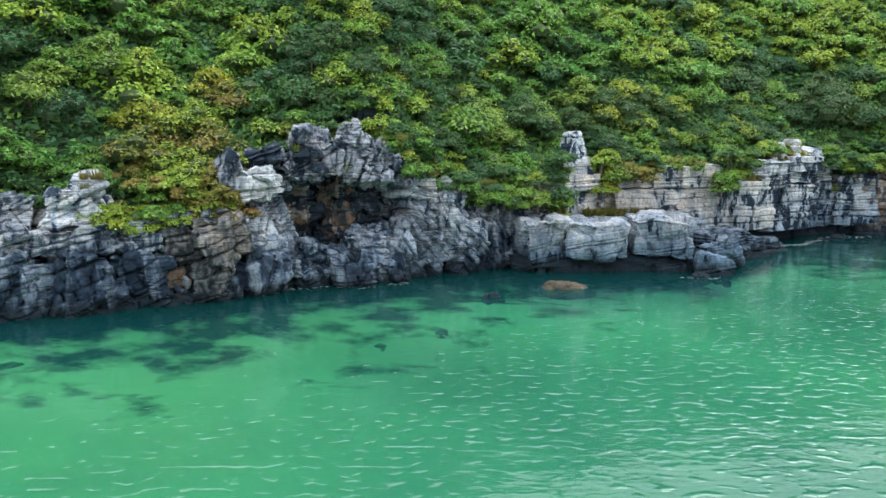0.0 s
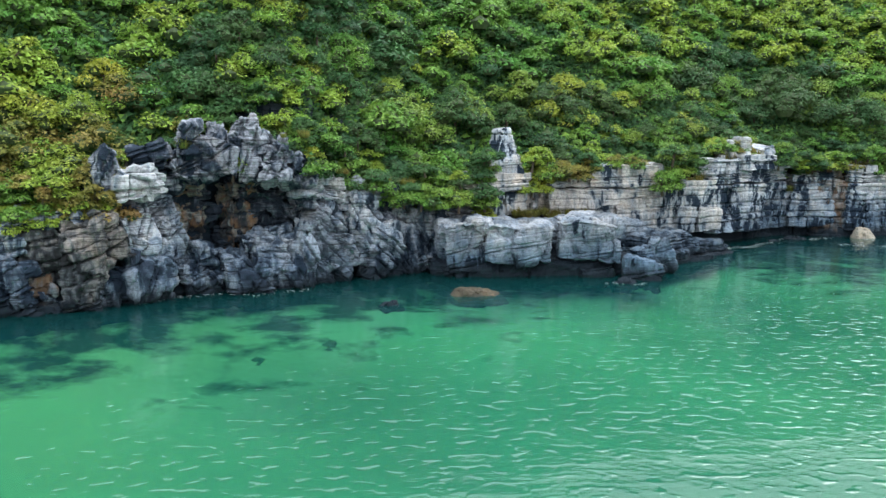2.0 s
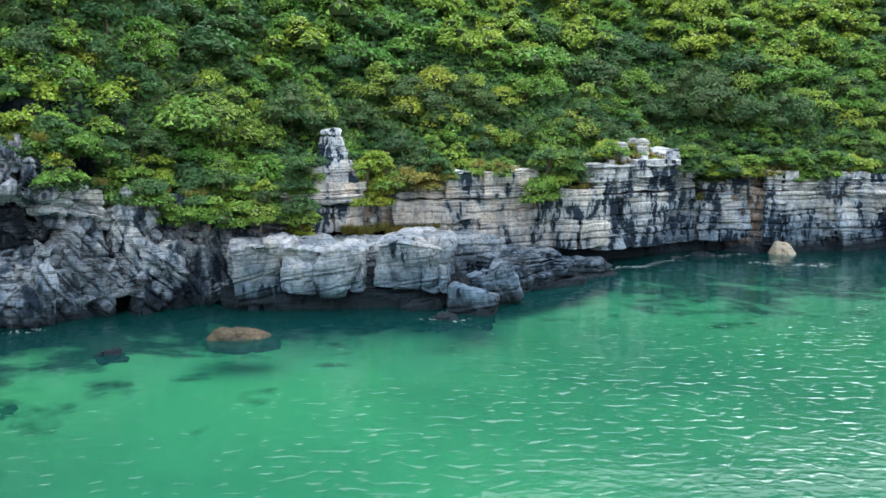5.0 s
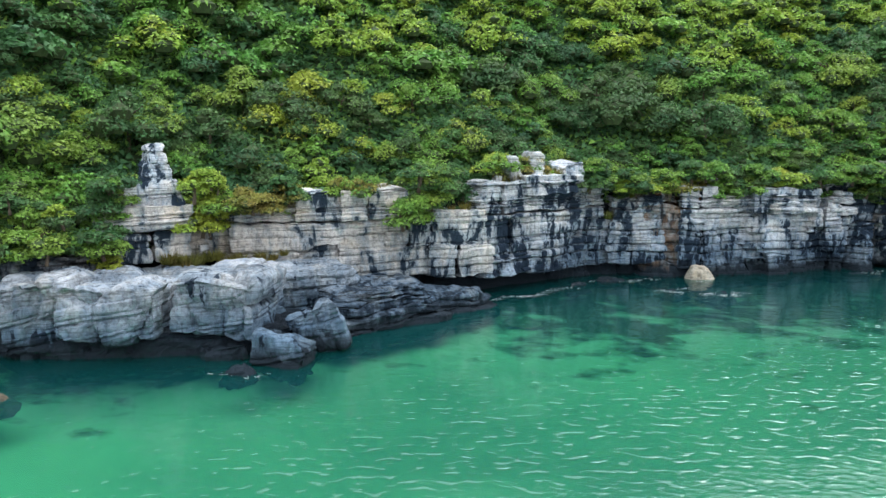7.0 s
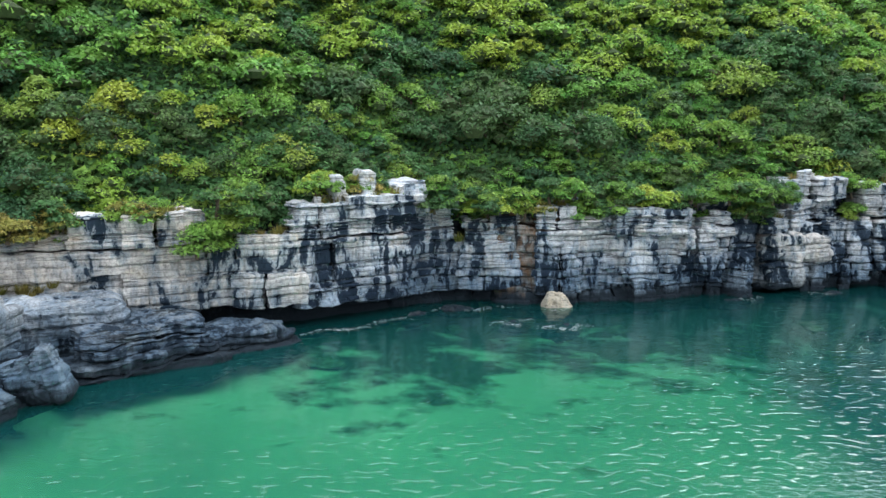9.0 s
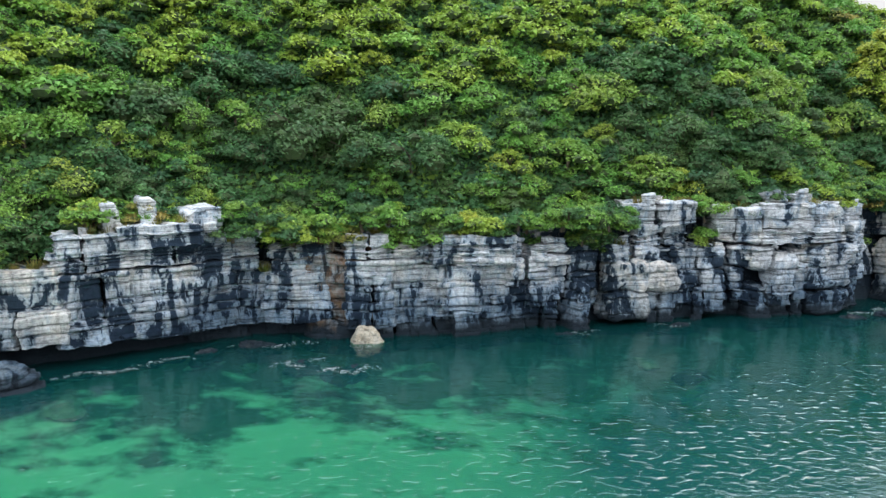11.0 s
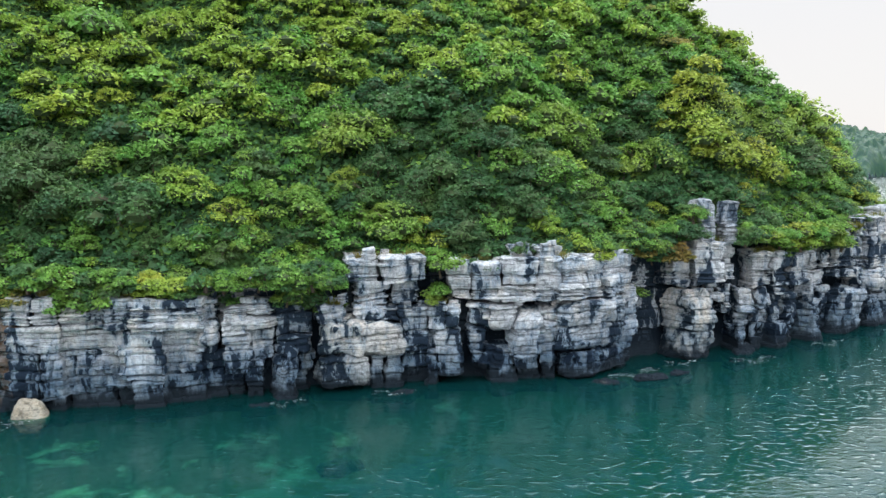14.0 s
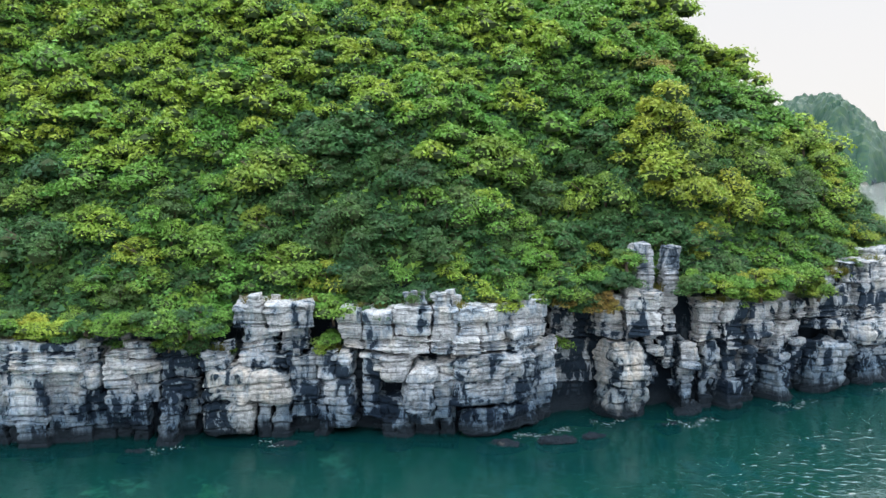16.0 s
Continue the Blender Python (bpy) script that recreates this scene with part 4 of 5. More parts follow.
ledge((21.6, 57.6, -0.9), 40, (7.8, 5.2, 2.8), 5, 211, "low ledge of thin grey limestone beds stepping down to the water")
ledge((25.4, 60.7, -0.9), 42, (6.6, 3.6, 1.9), 4, 231, "low dark ledge of thin limestone beds awash at the cliff's foot")
SLABS = [("rock_slab", SLAB, (10.4, 52.3, 0.8), 3, (4.7, 5.4, 2.65), 201, 5.0, -4, "broad pale grey limestone slab lying over the sea"),
         ("rock_slab", SLAB, (15.2, 52.8, 0.75), -6, (4.35, 5.6, 2.95), 202, 4.0, -3, "broad pale grey limestone slab lying over the sea"),
         ("rock_slab", SLAB, (6.9, 51.9, 0.1), 6, (3.0, 4.4, 3.5), 203, 4.0, 5, "blocky grey limestone slab wedged against the cliff"),
         ("boulder", SLAB, (18.4, 49.9, -0.6), -16, (2.6, 1.8, 1.8), 204, 3.2, -12, "low dark grey limestone boulder with a wet foot"),
         ("boulder", SLAB, (19.5, 51.9, -0.3), 12, (2.7, 1.7, 2.5), 205, 3.0, 20, "tilted grey limestone boulder leaning beside the ledge"),
         ("boulder", DARK, (15.6, 50.6, -0.6), 10, (2.2, 1.4, 1.3), 206, 3.0, 8, "wet black boulder under the slab")]
for name, mat, at, turn, size, seed, power, tilt, label in SLABS:
    ob = new(name, rock_mesh(name, mat, at, turn, size, seed, power=power + 6, rough=0.12, groove=0.08, warp=0.35, chips=0.14, dip=10, facet=0.4, cell=2.4, tilt=tilt, res=0.12))
    ob.location = at
    tagged(ob, label, "rock")
for name, mat, at, turn, size, seed, label in [
        ("rock_shelf", DARK, (11.5, 53.6, -0.9), 4, (14.0, 6.4, 2.2), 209, "black wave-cut rock foot under the slabs"),
        ("rock_shelf", SLAB, (14.0, 57.0, -0.8), 24, (14.0, 5.0, 4.0), 210, "rubble-covered limestone shelf at the cliff's foot"),
        ("boulder", TAN, (44.0, 70.5, -0.5), 20, (1.65, 1.3, 1.55), 220, "smooth tan boulder standing in shallow water"),
        ("boulder", BROWN, (7.6, 44.8, -0.7), 5, (3.0, 2.0, 1.15), 221, "low brown boulder awash off the ledge"),
        ("boulder", LEDGE, (3.0, 42.0, -0.5), 10, (1.2, 0.7, 0.64), 222, "small dark rock breaking the water"),
        ("boulder", SLAB, (16.8, 48.1, -0.55), 0, (1.5, 0.9, 0.75), 223, "small grey rock awash beside the ledge"),
        ("boulder", DARK, (43.2, 65.0, -0.7), 10, (2.6, 1.8, 0.85), 224, "dark rock awash with foam around it"),
        ("boulder", LEDGE, (80.9, 77.8, -0.6), 20, (2.6, 1.5, 0.9), 226, "low dark rock awash at the cliff's foot"),
        ("boulder", LEDGE, (82.8, 78.8, -0.6), 40, (2.0, 1.2, 0.85), 227, "low dark rock awash at the cliff's foot"),
        ("boulder", EARTHY, (77.6, 77.0, -0.6), 5, (3.0, 1.4, 0.8), 228, "brown weedy rock awash at the cliff's foot"),
        ("boulder", LEDGE, (87.7, 81.8, -0.55), 30, (1.9, 1.1, 0.8), 229, "low dark rock awash at the cliff's foot"),
        ("boulder", EARTHY, (64.5, 74.9, -0.6), 12, (2.4, 1.2, 0.75), 230, "brown weedy rock awash at the cliff's foot"),
        ("boulder", LEDGE, (56.4, 72.3, -0.6), 15, (2.0, 1.1, 0.8), 231, "low dark rock awash at the cliff's foot"),
        ("boulder", EARTHY, (37.6, 69.6, -0.55), 15, (2.6, 1.3, 0.75), 232, "brown weedy rock awash in the dark inlet"),
        ("boulder", EARTHY, (34.8, 68.0, -0.55), 35, (1.8, 1.1, 0.7), 233, "brown weedy rock awash in the dark inlet"),
        ("boulder", DARK, (40.8, 66.0, -0.7), 40, (1.8, 1.3, 0.75), 225, "dark rock awash with foam around it")]:
    round_stone = mat in (TAN, BROWN)
    ob = new(name, rock_mesh(name, mat, at, turn, size, seed, taper=0.85 if mat is TAN else 0.6 if size[0] < 4 else 0.0, power=3.0 if size[0] < 4 else 5.0, rough=0.12 if round_stone else 0.2, groove=0.03 if round_stone else 0.22, res=0.12 if size[0] < 4 else 0.19, warp=0.5))
    ob.location = at
    tagged(ob, label, "rock")


# ---- plants ----
def crown_arrays(seed, spread, height, lobes, leaves, leaf, low=0.74):
    """Leaves over the lobes of a crown, round solid cores whose dark colour paints the shade inside. Foot at the
    origin. Gives vertices, faces and which faces are core.
    """
    r = np.random.RandomState(seed)
    V, F, C = [], [], []
    for k in range(lobes):
        a = r.rand() * 6.283
        rad = spread * (0.15 + 0.75 * r.rand() ** 0.7) if k else 0.0
        centre = np.array([rad * math.cos(a), rad * math.sin(a), height * (low - 0.52 * (rad / spread) ** 1.6 + 0.2 * (r.rand() - 0.5))])
        size = spread * r.uniform(0.3, 0.52) * np.array([1, 1, r.uniform(0.6, 0.8)])
        u = r.normal(size=(leaves, 3))
        u[:, 2] = np.abs(u[:, 2]) * 1.2 - 0.3
        u /= np.linalg.norm(u, axis=1)[:, None]
        rr = 0.76 + 0.36 * r.rand(leaves) + 0.32 * (r.rand(leaves) < 0.12)
        pos = centre + u * size * rr[:, None]
        n = u * 0.7 + np.array([0, 0, 0.75]) + r.normal(size=(leaves, 3)) * 0.42
        n /= np.linalg.norm(n, axis=1)[:, None]
        t = np.cross(n, r.normal(size=(leaves, 3)))
        t /= np.linalg.norm(t, axis=1)[:, None]
        b = np.cross(n, t)
        ln = leaf * r.uniform(0.7, 1.4, (leaves, 1))
        wd = ln * r.uniform(0.5, 0.75, (leaves, 1))
        base = sum(len(v) for v in V)
        V.append(np.stack([pos - t * ln * 0.6 - b * wd, pos + t * ln - n * ln * 0.35, pos - t * ln * 0.6 + b * wd], 1).reshape(-1, 3))
        F.append(base + 3 * np.arange(leaves)[:, None] + np.array([0, 1, 2]))
        C.append(np.zeros(leaves, bool))
        # solid lobe filler, coloured dark as the shade behind the leaves
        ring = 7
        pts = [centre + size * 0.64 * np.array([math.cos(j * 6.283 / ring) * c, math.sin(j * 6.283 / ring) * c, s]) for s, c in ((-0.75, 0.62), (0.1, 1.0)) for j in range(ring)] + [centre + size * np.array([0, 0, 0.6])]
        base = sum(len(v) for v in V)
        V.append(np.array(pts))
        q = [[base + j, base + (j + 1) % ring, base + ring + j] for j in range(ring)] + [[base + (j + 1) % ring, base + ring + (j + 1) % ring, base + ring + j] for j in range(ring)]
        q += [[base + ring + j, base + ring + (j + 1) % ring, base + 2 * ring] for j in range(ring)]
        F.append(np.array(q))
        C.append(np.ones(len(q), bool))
    return np.concatenate(V), np.concatenate(F), np.concatenate(C)


def trunk_mesh(seed, height, spread):
    """A tapered, leaning stem with three limbs."""
    r = random.Random(seed)
    V, F = [], []

    def tube(p0, p1, r0, r1):
        b = len(V)
        ax = (Vector(p1) - Vector(p0)).normalized()
        u = ax.orthogonal().normalized()
        w = ax.cross(u)
        for p, rad in ((p0, r0), (p1, r1)):
            for k in range(6):
                V.append(tuple(Vector(p) + (u * math.cos(k * 1.0472) + w * math.sin(k * 1.0472)) * rad))
        for k in range(6):
            F.append([b + k, b + (k + 1) % 6, b + 6 + (k + 1) % 6, b + 6 + k])

    top = (r.uniform(-0.2, 0.2), r.uniform(-0.3, 0.1), height * 0.5)
    tube((0, 0, -0.7), top, 0.13, 0.08)
    for k in range(3):
        a = r.random() * 6.283
        tube(top, (top[0] + math.cos(a) * spread * 0.55, top[1] + math.sin(a) * spread * 0.55, height * r.uniform(0.62, 0.78)), 0.07, 0.03)
    return mesh_of("trunk", V, F, [BARK])


FORMS = ((1, 1.8, 3.4, 12), (2, 1.6, 2.9, 11), (3, 2.1, 3.8, 14), (4, 1.9, 2.8, 12), (5, 1.5, 3.4, 11), (6, 1.7, 2.6, 11))
KINDS = [(crown_arrays(s, sp, h, lo, 175, 0.112), sp, h) for s, sp, h, lo in FORMS]
MID = [crown_arrays(s, sp, h, lo - 2, 96, 0.15) for s, sp, h, lo in FORMS]
FAR = [crown_arrays(s, sp * 1.25, h, 4, 24, 0.55) for s, sp, h, lo in FORMS]
TREE_MESH = {}
for k, ((v, f, core), sp, h) in enumerate(KINDS):
    for s in range(len(LEAF)):
        TREE_MESH[k, s] = mesh_of("crown", v, f, [LEAF[s], SHADE_CORE], core)
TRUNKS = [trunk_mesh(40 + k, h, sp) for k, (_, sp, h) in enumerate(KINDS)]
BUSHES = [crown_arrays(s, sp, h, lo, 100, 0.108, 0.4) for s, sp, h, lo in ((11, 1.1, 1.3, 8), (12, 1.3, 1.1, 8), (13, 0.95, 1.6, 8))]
BUSH_MESH = {(k, s): mesh_of("leaves", v, f, [LEAF[s], SHADE_CORE], core) for k, (v, f, core) in enumerate(BUSHES) for s in range(len(LEAF))}
STEM = trunk_mesh(77, 0.7, 0.8)
LABELS = ["round-crowned green hillside tree", "yellow-green leafy hillside tree", "dark green dense-leaved hillside tree", "bright green leafy tree among shrubs", "rusty brown-leaved shrub tree on the slope"]
BUSH_LABELS = ["green leafy bush rooted on the cliff edge", "yellow-green bush hanging over the cliff edge", "dark green bush on the cliff edge", "bright green bush on the cliff edge", "dry brown bush on the cliff edge"]


def species(x, y, rnd):
    """Drifts of one colour over the hill, broken by single plants."""
    p = np.array([[x * 0.11, y * 0.11, 3.0], [x * 0.16 + 40, y * 0.16, 9.0]])
    a, b = vnoise(p, 5)
    pick = rnd.random()
    if pick < 0.3:
        return rnd.choice([0, 0, 1, 2, 3])
    if -19.5 < x < -9.5 and y < 50:
        return 4 if pick < 0.62 else 1
    if b > 0.88:
        return 4 if pick < 0.42 else 1
    return 1 if a > 0.66 else 2 if a < 0.3 else 3 if b < 0.35 else 0


def cave_back(x):
    return 2.6 * np.exp(-((x + 5.2) / 3.6) ** 4)


def scatter(step, x0, x1, y0, y1, rnd, jitter, turn=0):
    """Jittered rows over a stretch of the plan, the rows turned by some degrees."""
    spots = []
    if turn:
        c, sn, mx, my = math.cos(radians(turn)), math.sin(radians(turn)), (x0 + x1) / 2, (y0 + y1) / 2
        far = 0.5 * math.hypot(x1 - x0, y1 - y0)
        for i in range(int(2 * far / step)):
            for j in range(int(2 * far / (step * 0.9))):
                u, v = (i + (j % 2) * 0.5) * step - far + rnd.uniform(-jitter, jitter), j * step * 0.9 - far + rnd.uniform(-jitter, jitter)
                x, y = mx + u * c - v * sn, my + u * sn + v * c
                if x0 < x < x1 and y0 < y < y1:
                    spots.append((x, y))
        x1 = x0
    for i in range(int((x1 - x0) / step)):
        for j in range(int((y1 - y0) / (step * 0.9))):
            spots.append((x0 + (i + (j % 2) * 0.5) * step + rnd.uniform(-jitter, jitter), y0 + j * step * 0.9 + rnd.uniform(-jitter, jitter)))
    sx, sy = np.array(spots).T
    d = coast_distance(sx, sy) - cave_back(sx)
    return sx, sy, d, hill_height(sx, sy) - 0.5


def moved(v, x, y, z, turn, scale, tall):
    c, sn = math.cos(radians(turn)), math.sin(radians(turn))
    return (v @ (np.array([[c, -sn, 0], [sn, c, 0], [0, 0, tall]]) * scale).T + np.array([x, y, z])).astype(np.float32)


def plant_hill():
    rnd = random.Random(21)
    sx, sy, d, z = scatter(1.98, -62, 122, 18, 172, rnd, 0.95, 27)
    keep = [(d[n], sx[n], sy[n], z[n], rnd.random()) for n in range(len(sx)) if 2.6 < d[n] < 46 and z[n] < 46 and sy[n] < 150]
    keep.sort()
    near = [k for k in keep if -24 < k[1] < 109 and k[2] < 110][:300]
    chosen = set(id(k) for k in near)
    V, F, I, total = [], [], [], 0
    for q in keep:
        dd, x, y, zz, u = q
        k = rnd.randrange(len(KINDS))
        s = species(x, y, rnd)
        if dd > 12 and 15 < x < 74 and rnd.random() < 0.66:
            s = 1
        if x > 74 and rnd.random() < (0.62 if s == 2 else 0.2):
            s = rnd.choice([1, 1, 0, 3])
        # darker leaves towards the rim: partly the plants there, partly shade put into colour
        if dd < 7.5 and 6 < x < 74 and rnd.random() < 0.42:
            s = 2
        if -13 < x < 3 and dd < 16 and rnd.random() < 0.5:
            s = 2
        scale = (0.72 if dd < 5 else 0.95) * rnd.uniform(0.65, 1.2) * (1.45 if u < (0.3 if x > 88 and dd > 8 else 0.1) else 1.0)
        turn, tall = rnd.uniform(0, 360), rnd.uniform(0.85, 1.1)
        zz -= rnd.uniform(0.3, 0.9) * scale
        if id(q) in chosen:
            t = empty("tree", LABELS[s], "tree", (x, y, zz), "trees on the hillside")
            t.rotation_euler = (0, 0, radians(turn))
            t.scale = (scale, scale, scale * tall)
            part("crown", TREE_MESH[k, s], t)
            part("trunk", TRUNKS[k], t, "grey-brown stem")
        else:
            seen = dd < np.interp(x, [-32, -26, 0, 24, 64], [8, 20, 25, 36, 42]) and y < 124 and x > -30
            if not seen and u > 0.6:
                continue
            v, f, core = KINDS[k][0] if seen and dd < 7.5 else MID[k] if seen else FAR[k]
            V.append(moved(v, x, y, zz, turn, scale, tall))
            F.append(f + total)
            I.append(np.where(core, 5, s))
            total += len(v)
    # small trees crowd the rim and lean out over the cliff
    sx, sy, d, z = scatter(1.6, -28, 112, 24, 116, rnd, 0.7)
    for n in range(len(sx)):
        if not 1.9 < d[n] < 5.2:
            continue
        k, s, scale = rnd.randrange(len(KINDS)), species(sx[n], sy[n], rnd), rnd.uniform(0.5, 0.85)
        # dark-leaved more often, which also paints in some of the rim's shade
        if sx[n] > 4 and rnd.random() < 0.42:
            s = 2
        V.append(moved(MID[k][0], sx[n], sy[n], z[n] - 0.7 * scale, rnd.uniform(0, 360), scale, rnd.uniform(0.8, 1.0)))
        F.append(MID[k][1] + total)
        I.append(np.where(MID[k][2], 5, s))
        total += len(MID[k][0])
    me = mesh_of("hillside_woods", np.concatenate(V), np.concatenate(F), LEAF + [SHADE_CORE], np.concatenate(I))
    tagged(new("hillside_woods", me), "dense green and yellow-green woods covering the steep hill", "woods", kind="stuff")


HANGING = [(85.0, 83.7, 10.0, 0.5, 6, [2, 0]), (59.6, 74.4, 6.5, 1.3, 14, [0, 2]), (55.4, 73.4, 7.0, 1.6, 10, [0, 2, 1]), (51.0, 72.4, 7.0, 1.2, 8, [0, 1]), (48.5, 72.0, 7.1, 1.6, 12, [0, 2, 1]), (53.5, 72.9, 6.9, 1.4, 8, [2, 0]), (57.5, 73.5, 7.1, 1.2, 12, [0, 3, 2]), (60.0, 74.0, 7.3, 1.0, 10, [0, 2]), (45.0, 71.8, 7.4, 1.5, 8, [2, 0]), (40.0, 71.2, 6.9, 1.6, 10, [2, 2, 0]),
           (83.2, 82.2, 7.5, 0.9, 12, [0, 2, 4]), (80.5, 81.2, 8.3, 1.2, 9, [0, 2]), (91.0, 85.2, 8.1, 1.4, 12, [3, 0, 1]), (94.5, 87.3, 8.2, 1.2, 10, [3, 1, 0]), (97.0, 89.6, 8.4, 1.2, 8, [0, 3]), (-3.4, 49.4, 9.0, 1.4, 12, [2, 0]), (-5.2, 50.0, 9.5, 1.2, 10, [0, 1]),
           (31.3, 68.3, 8.1, 0.4, 5, [0, 4]), (29.4, 66.8, 8.0, 0.8, 8, [3, 1]),
           (3.2, 51.6, 5.0, 1.3, 12, [2, 0, 0]), (5.6, 52.9, 4.6, 1.5, 16, [2, 0, 0]), (7.6, 54.4, 4.6, 1.0, 12, [2, 0, 3]), (7.9, 55.2, 6.2, 0.8, 9, [2, 0, 3]), (5.4, 54.0, 6.2, 1.6, 12, [2, 0, 1]), (8.3, 54.6, 3.7, 0.5, 4, [0, 1]),
           (23.6, 62.6, 5.3, 0.6, 8, [3, 0, 2]), (24.4, 63.1, 6.2, 0.8, 7, [0, 2]), (12.5, 57.8, 5.3, 0.6, 7, [1, 1, 1]), (12.9, 58.2, 6.2, 0.6, 6, [1, 1, 0]),
           (15.2, 58.8, 6.0, 0.9, 9, [4]), (16.6, 59.6, 6.8, 1.0, 9, [4, 4, 2]), (12.8, 58.0, 7.4, 0.7, 7, [1]), (8.5, 55.4, 7.2, 0.5, 7, [0, 2]), (24.6, 62.9, 7.4, 1.6, 8, [2, 2, 0]), (38.4, 70.5, 7.0, 2.0, 9, [2, 2, 0]), (20.5, 61.7, 7.0, 1.4, 7, [4, 0, 2]), (36.0, 70.7, 7.2, 0.9, 8, [2, 2, 0]), (36.6, 70.9, 7.6, 1.2, 8, [2, 0, 3]),
           (39.4, 70.9, 6.5, 1.4, 9, [2, 0, 1]), (42.4, 71.5, 6.4, 0.7, 4, [4, 0]), (46.4, 71.9, 6.3, 1.6, 9, [2, 0, 3]), (50.6, 72.6, 6.4, 1.6, 9, [2, 2, 0, 1]), (58.2, 74.4, 5.9, 0.9, 9, [2, 0, 3]), (58.6, 74.8, 7.0, 1.2, 8, [2, 2, 0]),
           (66.9, 77.0, 5.6, 0.5, 5, [0, 1]), (66.9, 77.4, 7.6, 0.6, 5, [2, 0]), (77.0, 79.6, 8.1, 1.6, 9, [2, 0, 1]), (81.6, 81.8, 7.6, 1.0, 9, [2, 4, 0]), (81.8, 82.4, 8.8, 1.2, 8, [2, 2, 0]), (84.2, 82.9, 8.9, 0.7, 8, [2, 0, 2]),
           (89.4, 84.4, 8.4, 1.0, 8, [2, 0, 3]), (93.6, 87.0, 7.4, 1.0, 8, [3, 1, 0]), (97.6, 90.0, 7.6, 1.0, 7, [0, 1]),
           (-18.6, 39.4, 4.6, 1.0, 6, [1, 1]), (-15.2, 41.0, 4.7, 1.3, 11, [1, 1, 0]), (-13.4, 41.8, 5.4, 1.2, 11, [4, 1, 4]), (-14.6, 42.6, 6.6, 1.4, 11, [4, 1, 0]), (-12.2, 43.2, 7.2, 0.8, 8, [4, 4, 1]), (-6.6, 47.0, 6.9, 0.3, 2, [1]), (-4.6, 50.7, 8.7, 1.6, 12, [2, 0, 1]), (-2.0, 50.8, 8.4, 1.5, 11, [2, 0, 3]), (-6.8, 49.6, 8.8, 1.2, 8, [1, 4, 0]), (-3.4, 48.3, 8.0, 1.2, 9, [2, 0, 1]), (-2.4, 48.2, 7.0, 1.0, 7, [0, 2]), (-17.2, 39.9, 4.4, 1.6, 12, [1, 0, 1]), (-12.6, 41.8, 5.1, 0.9, 8, [4, 1, 4]), (-16, 41.0, 6.0, 1.6, 10, [4, 1, 0]), (0.6, 50.6, 6.0, 1.2, 9, [2, 0])]


